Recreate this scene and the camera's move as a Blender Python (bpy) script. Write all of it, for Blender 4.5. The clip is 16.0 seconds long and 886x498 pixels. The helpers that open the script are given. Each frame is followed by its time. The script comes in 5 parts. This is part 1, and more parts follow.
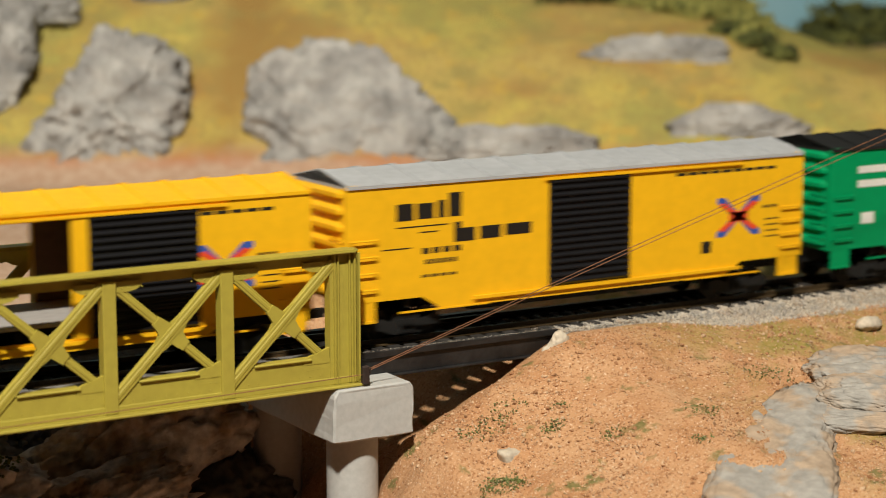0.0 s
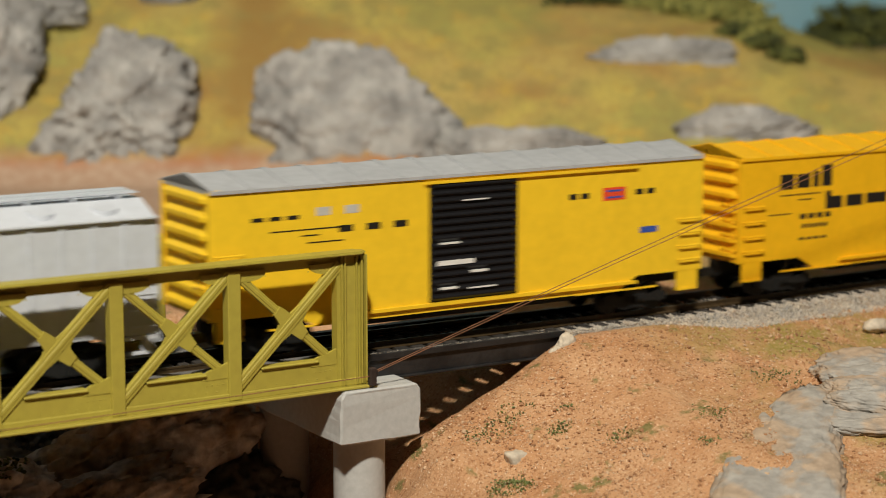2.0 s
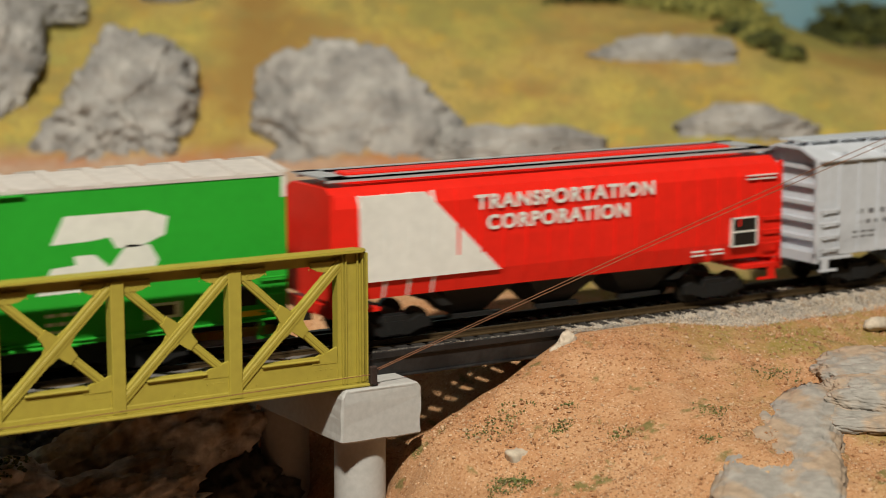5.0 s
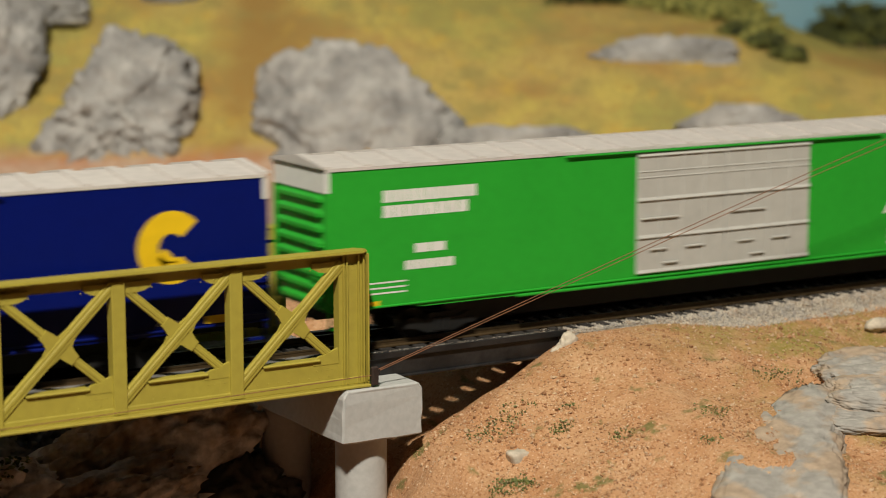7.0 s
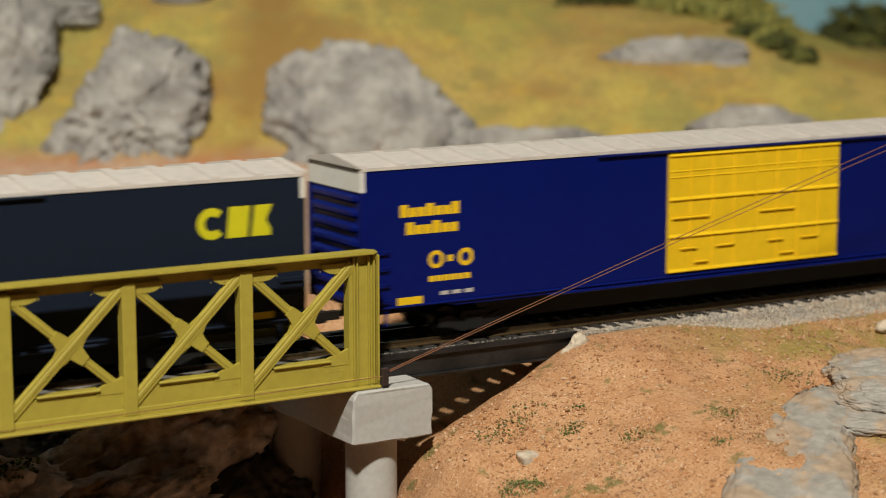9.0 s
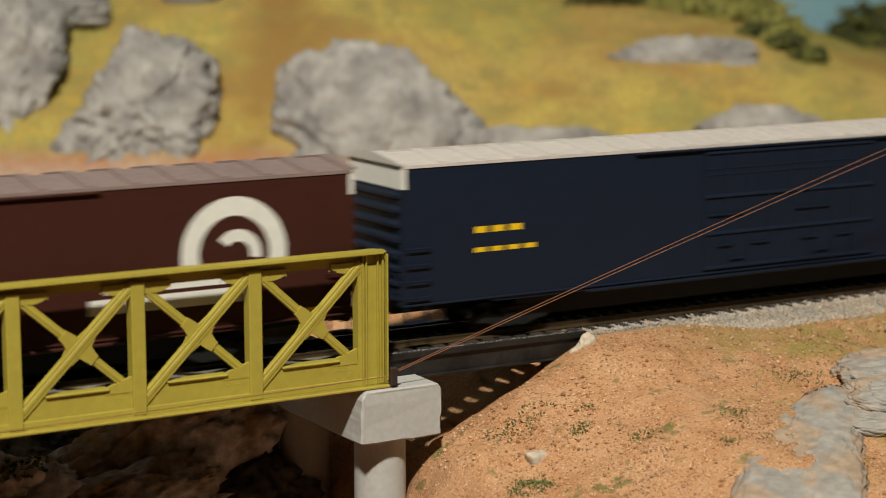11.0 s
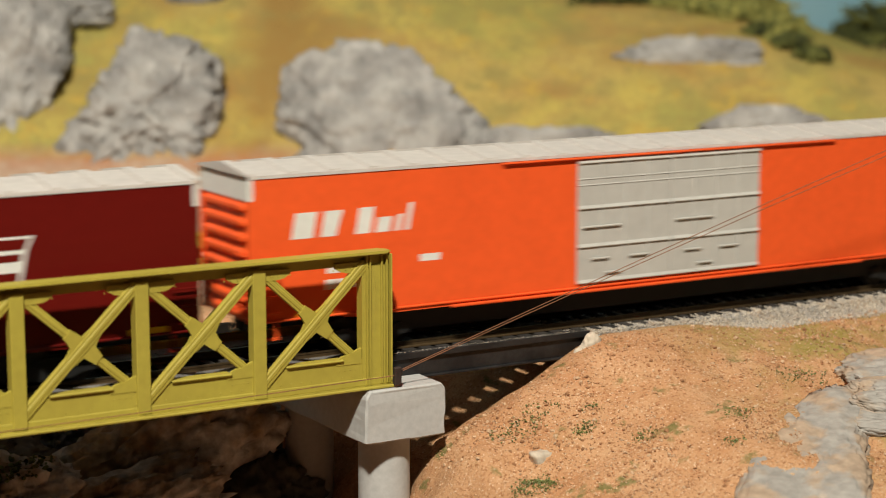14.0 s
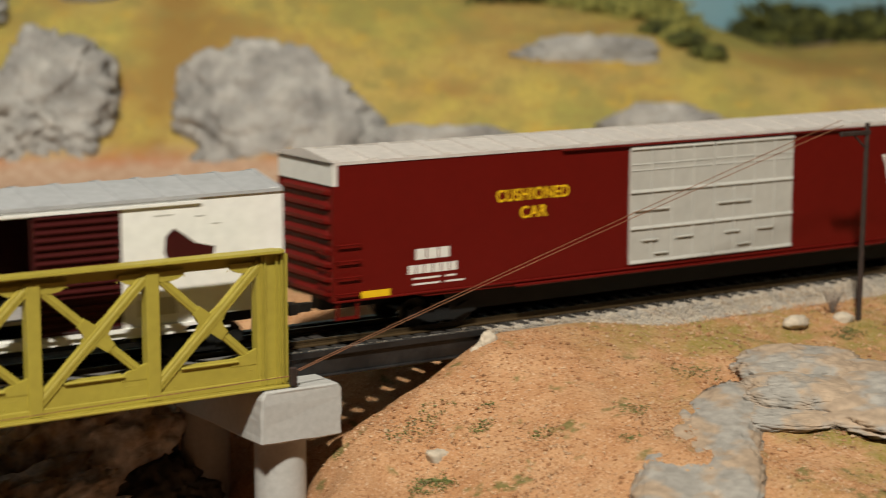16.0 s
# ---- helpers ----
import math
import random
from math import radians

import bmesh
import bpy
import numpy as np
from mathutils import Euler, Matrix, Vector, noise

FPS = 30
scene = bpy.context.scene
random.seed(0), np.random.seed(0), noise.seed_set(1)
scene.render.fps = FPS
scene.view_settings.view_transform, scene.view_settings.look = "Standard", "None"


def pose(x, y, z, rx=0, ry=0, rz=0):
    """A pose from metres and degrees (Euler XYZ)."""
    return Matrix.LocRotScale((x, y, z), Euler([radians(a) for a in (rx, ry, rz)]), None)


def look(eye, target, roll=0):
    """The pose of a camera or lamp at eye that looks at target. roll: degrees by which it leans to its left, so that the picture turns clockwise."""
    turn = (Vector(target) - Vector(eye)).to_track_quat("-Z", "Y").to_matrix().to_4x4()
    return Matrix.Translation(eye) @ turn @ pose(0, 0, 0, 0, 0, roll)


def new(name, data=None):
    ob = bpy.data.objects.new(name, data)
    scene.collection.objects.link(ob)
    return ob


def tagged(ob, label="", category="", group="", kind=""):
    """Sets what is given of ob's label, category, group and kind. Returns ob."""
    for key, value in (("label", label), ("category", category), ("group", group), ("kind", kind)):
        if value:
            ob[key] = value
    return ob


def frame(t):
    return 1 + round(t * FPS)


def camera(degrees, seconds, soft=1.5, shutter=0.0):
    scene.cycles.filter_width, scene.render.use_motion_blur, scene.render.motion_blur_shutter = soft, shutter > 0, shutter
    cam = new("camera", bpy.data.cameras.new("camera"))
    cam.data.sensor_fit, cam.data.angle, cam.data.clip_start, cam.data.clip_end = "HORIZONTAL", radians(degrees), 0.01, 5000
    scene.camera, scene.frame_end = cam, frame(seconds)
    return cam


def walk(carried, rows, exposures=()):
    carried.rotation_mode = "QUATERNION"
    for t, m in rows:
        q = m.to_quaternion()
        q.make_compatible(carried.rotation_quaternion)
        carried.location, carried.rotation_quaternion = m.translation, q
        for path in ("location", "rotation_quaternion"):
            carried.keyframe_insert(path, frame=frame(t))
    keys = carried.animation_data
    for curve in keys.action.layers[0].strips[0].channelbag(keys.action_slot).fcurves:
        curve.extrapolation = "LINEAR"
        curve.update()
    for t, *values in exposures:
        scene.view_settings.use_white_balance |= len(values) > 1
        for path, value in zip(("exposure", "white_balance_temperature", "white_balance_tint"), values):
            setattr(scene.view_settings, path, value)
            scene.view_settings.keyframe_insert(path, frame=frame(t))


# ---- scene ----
import collections

LENS = 25.25
cam = camera(LENS, 16.0, soft=1.0, shutter=0.5)
cam.data.dof.use_dof = True
cam.data.dof.focus_distance = 0.60
cam.data.dof.aperture_fstop = 14.0

CM = 0.01
# seconds, sideways slide in cm, yaw, pitch, roll
PATH = [
    (0.0, 0, -31.234, -9.365, 0.0),
    (0.5, 0, -31.133, -9.342, 0.0),
    (1.0, 0, -31.032, -9.344, 0.0),
    (1.5, 0, -31.051, -9.361, 0.0),
    (2.0, 0, -31.027, -9.313, 0.0),
    (2.5, 0, -31.003, -9.348, 0.0),
    (3.0, 0, -31.015, -9.367, 0.0),
    (3.5, 0, -31.01, -9.362, 0.0),
    (4.0, 0, -30.999, -9.362, 0.0),
    (6.5, 0, -31.024, -9.354, 0.0),
    (7.0, 0, -30.971, -9.341, 0.0),
    (7.5, 0, -30.913, -9.314, 0.0),
    (8.0, 0, -30.815, -9.311, 0.0),
    (8.5, 0, -30.738, -9.31, 0.0),
    (9.0, 0, -30.67, -9.307, 0.0),
    (11.5, 0, -30.346, -9.319, 0.0),
    (12.0, 0, -30.296, -9.318, 0.0),
    (12.5, 0, -30.288, -9.321, 0.0),
    (13.0, 0, -30.297, -9.322, 0.0),
    (13.5, 0, -30.292, -9.318, 0.0),
    (14.0, 0, -30.289, -9.329, 0.0),
    (14.5, 0, -30.298, -9.322, 0.0),
    (15.0, -0.09, -30.502, -9.325, -0.03),
    (15.5, 0.04, -31.353, -9.348, -0.08),
    (16.0, 0.25, -33.129, -9.372, -0.11),
]
walk(cam, [(t, pose(sx * CM, -52.8 * CM, 12.63 * CM, 90 + pitch, roll, yaw)) for t, sx, yaw, pitch, roll in PATH],
     exposures=[(0.0, 0.18), (0.5, 0.18), (1.0, 0.05), (1.5, -0.05), (11.5, -0.05), (12.0, 0.15), (14.5, 0.15), (15.0, -0.06), (16.0, -0.03)])

# distance in cm that the train has run, every quarter of a second
RUN = (0.00, 4.32, 8.65, 13.20, 17.90, 22.09, 26.14, 29.92, 33.68, 38.02, 42.38, 46.73, 51.06, 55.37, 57.87, 60.24, 62.60, 65.00, 68.47, 71.97, 75.52, 79.12, 82.78, 86.51, 90.32, 94.55, 98.47, 102.28, 106.46, 110.80, 115.19, 119.56, 123.87, 128.11, 132.29, 135.61, 138.87, 142.05, 145.79, 149.71, 153.76, 157.96, 162.31, 166.82, 171.52, 176.43, 181.59, 186.35, 191.10, 195.90, 200.68, 205.50, 210.30, 215.05, 219.70, 224.30, 228.90, 233.50, 238.10, 242.78, 247.25, 251.95, 256.67, 261.63, 266.40)


# ---- light: one lamp under the ceiling behind the camera, and an added unseen soft fill ----
def lamp(name, kind, m, energy, color, **more):
    data = bpy.data.lights.new(name, kind)
    data.energy, data.color = energy, color
    for key, value in more.items():
        if key == "radius":
            data.shadow_soft_size = value
        elif key == "cone":
            data.spot_size = radians(value)
            data.spot_blend = 0.25
        elif key == "size":
            data.shape, data.size, data.size_y = "RECTANGLE", value[0], value[1]
    ob = new(name, data)
    ob.matrix_world = m
    return ob


AIM = Vector((0.32, 0.0, 0.0))
BEAM = Vector((0.70, 1.0, -1.35)).normalized()
lamp("spot_light", "SPOT", look(AIM - BEAM * 1.88, AIM), 184.0, (1.0, 0.935, 0.79), radius=0.055, cone=125)
lamp("soft_fill_light", "AREA", look((0.3, 0.1, 1.44), (0.3, 0.1, 0.0)), 0.7, (1.0, 0.95, 0.88), size=(2.6, 1.6))

world = bpy.data.worlds.new("world")
scene.world = world
world.use_nodes = True
world.node_tree.nodes["Background"].inputs[0].default_value = (0.75, 0.8, 0.9, 1)
world.node_tree.nodes["Background"].inputs[1].default_value = 0.006


# ---- materials ----
def material(name, color, rough=0.6, metal=0.0, spread=0.12, grain=400.0, blotch=40.0, bump=0.1, second=None, mix=0.5,
             per_object=0.0, sharp=0.0):
    """A base colour broken by a fine grain and by larger blotches of a second colour, with a fine relief. Sizes are per metre."""
    m = bpy.data.materials.new(name)
    m.use_nodes = True
    nt = m.node_tree
    n, l = nt.nodes, nt.links
    b = n["Principled BSDF"]
    b.inputs["Roughness"].default_value, b.inputs["Metallic"].default_value = rough, metal
    tc = n.new("ShaderNodeTexCoord")
    fine, big = n.new("ShaderNodeTexNoise"), n.new("ShaderNodeTexNoise")
    for t, s, d in ((fine, grain, 6), (big, blotch, 4)):
        t.inputs["Scale"].default_value, t.inputs["Detail"].default_value = s, d
        l.new(tc.outputs["Object"], t.inputs["Vector"])
    ramp = n.new("ShaderNodeMapRange")
    ramp.inputs["From Min"].default_value, ramp.inputs["From Max"].default_value = 0.35 + sharp * 0.1, 0.65 - sharp * 0.1
    l.new(big.outputs["Fac"], ramp.inputs["Value"])
    mx = n.new("ShaderNodeMix")
    mx.data_type = "RGBA"
    mx.inputs["A"].default_value = (*color, 1)
    mx.inputs["B"].default_value = (*(second or [c * (1 - spread) for c in color]), 1)
    sc = n.new("ShaderNodeMath")
    sc.operation = "MULTIPLY"
    sc.inputs[1].default_value = mix if second else 1.0
    l.new(ramp.outputs["Result"], sc.inputs[0])
    l.new(sc.outputs[0], mx.inputs["Factor"])
    hv = n.new("ShaderNodeHueSaturation")
    val = n.new("ShaderNodeMapRange")
    val.inputs["From Min"].default_value, val.inputs["From Max"].default_value = 0.3, 0.7
    val.inputs["To Min"].default_value, val.inputs["To Max"].default_value = 1 - spread, 1 + spread
    l.new(fine.outputs["Fac"], val.inputs["Value"])
    out = val.outputs["Result"]
    if per_object:
        info, r = n.new("ShaderNodeObjectInfo"), n.new("ShaderNodeMapRange")
        r.inputs["To Min"].default_value, r.inputs["To Max"].default_value = 1 - per_object, 1 + per_object
        l.new(info.outputs["Random"], r.inputs["Value"])
        mul = n.new("ShaderNodeMath")
        mul.operation = "MULTIPLY"
        l.new(out, mul.inputs[0]), l.new(r.outputs["Result"], mul.inputs[1])
        out = mul.outputs[0]
    l.new(out, hv.inputs["Value"])
    l.new(mx.outputs["Result"], hv.inputs["Color"])
    l.new(hv.outputs["Color"], b.inputs["Base Color"])
    if bump:
        bp = n.new("ShaderNodeBump")
        bp.inputs["Strength"].default_value, bp.inputs["Distance"].default_value = bump, 0.0008
        l.new(fine.outputs["Fac"], bp.inputs["Height"])
        l.new(bp.outputs["Normal"], b.inputs["Normal"])
    return m


def paint(name, color, rough=0.42):
    m = material(name, color, rough, spread=0.05, grain=300, blotch=60, bump=0.03)
    m.node_tree.nodes["Principled BSDF"].inputs["Specular IOR Level"].default_value = 0.22
    return m


TRUSS = material("truss_paint", (0.41, 0.345, 0.050), 0.58, spread=0.06, grain=350, blotch=50, bump=0.03, second=(0.36, 0.285, 0.044), mix=0.5)
BLACK_STEEL = material("black_steel", (0.008, 0.008, 0.009), 0.5, spread=0.3, grain=600, blotch=90, bump=0.15, second=(0.03, 0.028, 0.028), mix=0.5, sharp=0.6)
CONCRETE = material("cast_concrete", (0.46, 0.46, 0.45), 0.8, spread=0.07, grain=500, blotch=60, bump=0.12, second=(0.42, 0.42, 0.42))
DECK = material("weathered_deck", (0.20, 0.19, 0.18), 0.85, spread=0.25, grain=900, blotch=120, bump=0.3, per_object=0.25)
TIE = material("dark_tie", (0.035, 0.03, 0.027), 0.8, spread=0.35, grain=900, blotch=150, bump=0.3, per_object=0.3)
RAIL = material("rusty_rail", (0.085, 0.055, 0.026), 0.5, metal=0.3, spread=0.2, grain=700, blotch=90, bump=0.1)
BALLAST = material("ballast_grain", (0.51, 0.455, 0.385), 0.9, spread=0.35, grain=700, blotch=250, bump=0.5, second=(0.30, 0.27, 0.25), mix=0.8)
HILL_ROCK = material("plaster_rock", (0.455, 0.44, 0.42), 0.9, spread=0.26, grain=130, blotch=60, bump=0.9, second=(0.16, 0.155, 0.155), mix=0.75)
NEAR_ROCK = material("painted_rock", (0.34, 0.32, 0.295), 0.85, spread=0.22, grain=260, blotch=75, bump=0.6, second=(0.44, 0.29, 0.17), mix=0.6, sharp=0.9)
DARK_ROCK = material("brown_rock", (0.11, 0.095, 0.08), 0.9, spread=0.35, grain=220, blotch=45, bump=0.8, second=(0.17, 0.16, 0.145), mix=0.8)
SLAB_ROCK = material("soil_stained_rock", (0.40, 0.29, 0.18), 0.9, spread=0.45, grain=240, blotch=70, bump=1.0, second=(0.72, 0.69, 0.66), mix=0.9, sharp=0.5)
BLUE_ROCK = material("blue_black_rock", (0.05, 0.055, 0.075), 0.6, spread=0.4, grain=260, blotch=120, bump=0.8, second=(0.16, 0.17, 0.21), mix=0.8, sharp=0.5)
STONE = material("pale_stone", (0.58, 0.50, 0.40), 0.9, spread=0.2, grain=500, blotch=120, bump=0.4)
WIRE = material("brown_thread", (0.24, 0.105, 0.05), 0.8, spread=0.2)
WHITE_WIRE = material("white_thread", (0.6, 0.6, 0.58), 0.8, spread=0.1)
POLE_WOOD = material("dark_pole_wood", (0.035, 0.02, 0.016), 0.75, spread=0.3, grain=500, blotch=80, bump=0.3)
UNDER = material("underframe_black", (0.006, 0.006, 0.006), 0.7, spread=0.3)
WHEEL = material("wheel_steel", (0.028, 0.024, 0.02), 0.5, metal=0.5, spread=0.2)
ROOF_GREY = material("roof_grey", (0.42, 0.43, 0.45), 0.55, spread=0.08, grain=300, blotch=50, bump=0.05)
ROOF_PALE = material("roof_pale", (0.60, 0.56, 0.53), 0.55, spread=0.07, grain=300, blotch=50, bump=0.05, second=(0.52, 0.48, 0.46))
YELLOW = paint("rail_yellow", (0.87, 0.475, 0.012))
LEMON = paint("lemon_yellow", (0.88, 0.57, 0.026))
GREEN = paint("grass_green", (0.026, 0.37, 0.032))
TEAL = paint("teal_green", (0.0, 0.28, 0.10))
BLUE = paint("navy_blue", (0.001, 0.007, 0.125))
NAVY = paint("slate_navy", (0.010, 0.016, 0.032))
BROWN = paint("freight_brown", (0.052, 0.017, 0.013))
ORANGE = paint("signal_orange", (0.86, 0.11, 0.024))
TUSCAN = paint("tuscan_red", (0.125, 0.006, 0.004))
RED = paint("bright_red", (0.80, 0.022, 0.012))
GREY = paint("light_grey", (0.57, 0.60, 0.66))
WHITE = paint("car_white", (0.85, 0.85, 0.83))
DOOR_GREY = paint("door_grey", (0.50, 0.49, 0.46))
DOOR_BLACK = paint("door_black", (0.012, 0.012, 0.014), 0.35)
DOOR_BROWN = paint("door_brown", (0.05, 0.008, 0.008), 0.4)
INK = paint("lettering_black", (0.02, 0.017, 0.015))
PALE = paint("lettering_white", (0.75, 0.75, 0.72))
GREY_MARK = paint("lettering_grey", (0.15, 0.15, 0.165))
MARK_YELLOW = paint("lettering_yellow", (0.83, 0.54, 0.016))
MARK_LIME = paint("lettering_lime", (0.62, 0.58, 0.02))
MARK_RED = paint("mark_red", (0.75, 0.08, 0.03))
MARK_BLUE = paint("mark_blue", (0.05, 0.10, 0.40))
INSIDE = material("car_inside", (0.12, 0.06, 0.03), 0.8, spread=0.2)
CAR_FLOOR = material("car_floor", (0.35, 0.33, 0.32), 0.8, spread=0.1)
WALL_PAINT = material("room_wall", (0.14, 0.135, 0.125), 0.9, spread=0.04, grain=60, blotch=3, bump=0.05)
FLOOR_GREY = material("room_floor", (0.25, 0.23, 0.21), 0.8, spread=0.1, grain=60, blotch=4, bump=0.05)
SKY_PAINT = material("painted_sky", (0.42, 0.78, 0.95), 0.9, spread=0.04, grain=30, blotch=5, bump=0.02, second=(0.50, 0.78, 0.90), mix=0.6)
LEAF = material("foliage_green", (0.15, 0.155, 0.035), 0.9, spread=0.4, grain=500, blotch=80, bump=0.3, second=(0.09, 0.10, 0.022), mix=0.8)
LEAF_OLIVE = material("foliage_olive", (0.36, 0.33, 0.085), 0.9, spread=0.35, grain=500, blotch=80, bump=0.3, second=(0.24, 0.24, 0.06), mix=0.8)
LEAF_DARK = material("foliage_dark", (0.045, 0.055, 0.012), 0.9, spread=0.4, grain=500, blotch=80, bump=0.3)
TUFT = material("tuft_green", (0.19, 0.22, 0.08), 0.9, spread=0.4, grain=900, blotch=120, bump=0.3)
TWIG = material("grey_twig", (0.25, 0.20, 0.17), 0.9, spread=0.2)


def ground_material():
    """Orange soil with grains, static grass on the hill, olive turf patches, a pinkish path at the hill's foot; the turf follows the place on the layout."""
    m = bpy.data.materials.new("scenery_soil")
    m.use_nodes = True
    nt = m.node_tree
    n, l = nt.nodes, nt.links
    b = n["Principled BSDF"]
    b.inputs["Roughness"].default_value = 0.95
    b.inputs["Specular IOR Level"].default_value = 0.1
    tc = n.new("ShaderNodeTexCoord")

    def noise_tex(scale, detail=5, rough=0.6):
        t = n.new("ShaderNodeTexNoise")
        t.inputs["Scale"].default_value, t.inputs["Detail"].default_value, t.inputs["Roughness"].default_value = scale, detail, rough
        l.new(tc.outputs["Object"], t.inputs["Vector"])
        return t.outputs["Fac"]

    def span(src, a, b_):
        r = n.new("ShaderNodeMapRange")
        r.inputs["From Min"].default_value, r.inputs["From Max"].default_value = a, b_
        l.new(src, r.inputs["Value"])
        return r.outputs["Result"]

    def mix(fac, a, b_):
        x = n.new("ShaderNodeMix")
        x.data_type = "RGBA"
        if isinstance(fac, float):
            x.inputs["Factor"].default_value = fac
        else:
            l.new(fac, x.inputs["Factor"])
        for key, v in (("A", a), ("B", b_)):
            if isinstance(v, tuple):
                x.inputs[key].default_value = (*v, 1)
            else:
                l.new(v, x.inputs[key])
        return x.outputs["Result"]

    def math_(op, a, b_):
        x = n.new("ShaderNodeMath")
        x.operation = op
        x.use_clamp = True
        for i, v in enumerate((a, b_)):
            if isinstance(v, float):
                x.inputs[i].default_value = v
            else:
                l.new(v, x.inputs[i])
        return x.outputs[0]

    sep = n.new("ShaderNodeSeparateXYZ")
    l.new(tc.outputs["Object"], sep.inputs[0])
    X, Y, Z = sep.outputs
    soil = mix(span(noise_tex(60), 0.35, 0.65), (0.539, 0.318, 0.174), (0.461, 0.239, 0.117))
    soil = mix(span(noise_tex(900, 3), 0.52, 0.68), soil, (0.313, 0.144, 0.065))
    soil = mix(span(noise_tex(1300, 2), 0.60, 0.72), soil, (0.696, 0.522, 0.374))
    turf = mix(span(noise_tex(700, 3), 0.35, 0.65), (0.261, 0.209, 0.044), (0.348, 0.261, 0.113))
    near_turf = math_("MULTIPLY", span(noise_tex(35, 5, 0.7), 0.43, 0.58), span(X, 0.365, 0.41))
    near = mix(near_turf, soil, turf)
    moss = mix(span(noise_tex(900, 3), 0.4, 0.6), (0.078, 0.104, 0.026), (0.174, 0.165, 0.061))
    near = mix(math_("MULTIPLY", span(noise_tex(90, 5), 0.60, 0.68), 0.8), near, moss)
    straw = mix(span(noise_tex(14, 4), 0.40, 0.62), (0.559, 0.413, 0.129), (0.413, 0.232, 0.077))
    olive = mix(span(noise_tex(10, 3), 0.45, 0.60), straw, (0.413, 0.370, 0.103))
    olive = mix(span(noise_tex(25, 4), 0.52, 0.66), olive, (0.602, 0.473, 0.120))
    olive = mix(span(noise_tex(7, 3), 0.50, 0.62), olive, (0.378, 0.232, 0.073))
    olive = mix(math_("MULTIPLY", span(noise_tex(45, 6, 0.75), 0.50, 0.62), 0.75), olive, (0.310, 0.275, 0.095))
    olive = mix(math_("MULTIPLY", span(noise_tex(70, 5, 0.7), 0.55, 0.64), 0.8), olive, (0.602, 0.404, 0.086))
    across = math_("SUBTRACT", math_("MULTIPLY", X, 0.857), math_("MULTIPLY", Y, 0.515))
    gully = math_("MULTIPLY", math_("MULTIPLY", span(across, 0.138, 0.160), span(across, 0.194, 0.174)), span(noise_tex(22, 4), 0.32, 0.52))
    olive = mix(gully, olive, (0.36, 0.215, 0.065))
    hill = mix(span(noise_tex(400, 3), 0.45, 0.75), olive, (0.361, 0.258, 0.086))
    hill = mix(math_("MULTIPLY", span(Z, 0.050, 0.072), span(X, 0.70, 0.80)), hill, mix(span(noise_tex(30, 4), 0.4, 0.6), (0.258, 0.249, 0.069), (0.172, 0.189, 0.052)))
    path = mix(span(noise_tex(200, 3), 0.4, 0.6), (0.533, 0.378, 0.275), (0.464, 0.301, 0.206))
    path = mix(math_("MULTIPLY", span(noise_tex(40, 4), 0.42, 0.58), span(Z, 0.000, 0.006)), path, (0.482, 0.206, 0.103))
    far = mix(span(Z, 0.004, 0.014), path, hill)
    col = mix(span(Y, 0.10, 0.14), near, far)
    # brown-red gorge soil, its colour also darkened to carry the shade under the bridge
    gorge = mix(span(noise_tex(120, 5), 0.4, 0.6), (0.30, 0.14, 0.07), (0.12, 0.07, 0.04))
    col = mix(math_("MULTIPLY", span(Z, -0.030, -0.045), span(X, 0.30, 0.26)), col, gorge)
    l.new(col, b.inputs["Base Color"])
    bp = n.new("ShaderNodeBump")
    bp.inputs["Strength"].default_value, bp.inputs["Distance"].default_value = 0.55, 0.0012
    l.new(noise_tex(800, 4), bp.inputs["Height"])
    l.new(bp.outputs["Normal"], b.inputs["Normal"])
    return m


SOIL = ground_material()


# ---- mesh helpers; all sizes in centimetres ----
def box(bm, x0, x1, y0, y1, z0, z1, bevel=0.0):
    r = bmesh.ops.create_cube(bm, size=1.0, matrix=Matrix.LocRotScale(((x0 + x1) / 2, (y0 + y1) / 2, (z0 + z1) / 2), None, (x1 - x0, y1 - y0, z1 - z0)))
    if bevel:
        edges = list({e for v in r["verts"] for e in v.link_edges})
        bmesh.ops.bevel(bm, geom=edges, offset=bevel, segments=1, affect="EDGES")


def rod(bm, a, b, r0, r1=None, n=10, caps=True):
    a, b = Vector(a), Vector(b)
    d = b - a
    m = Matrix.Translation((a + b) / 2) @ d.to_track_quat("Z", "Y").to_matrix().to_4x4()
    bmesh.ops.create_cone(bm, cap_ends=caps, segments=n, radius1=r0, radius2=r0 if r1 is None else r1, depth=d.length, matrix=m)


def beam(bm, a, b, w, d):
    """A bar from a to b in an upright plane along x: w across it in that plane, d thick along y."""
    a, b = Vector(a), Vector(b)
    run = b - a
    m = Matrix.Translation((a + b) / 2) @ Matrix.Rotation(-math.atan2(run.z, run.x), 4, "Y") @ Matrix.Diagonal((run.length, d, w, 1))
    bmesh.ops.create_cube(bm, size=1.0, matrix=m)


def prism(bm, outline, y0, y1):
    """A plate: the outline in (x, z), between two y."""
    f = [bm.verts.new((x, y0, z)) for x, z in outline]
    g = [bm.verts.new((x, y1, z)) for x, z in outline]
    bm.faces.new(f), bm.faces.new(list(reversed(g)))
    for i in range(len(f)):
        j = (i + 1) % len(f)
        bm.faces.new((f[j], f[i], g[i], g[j]))


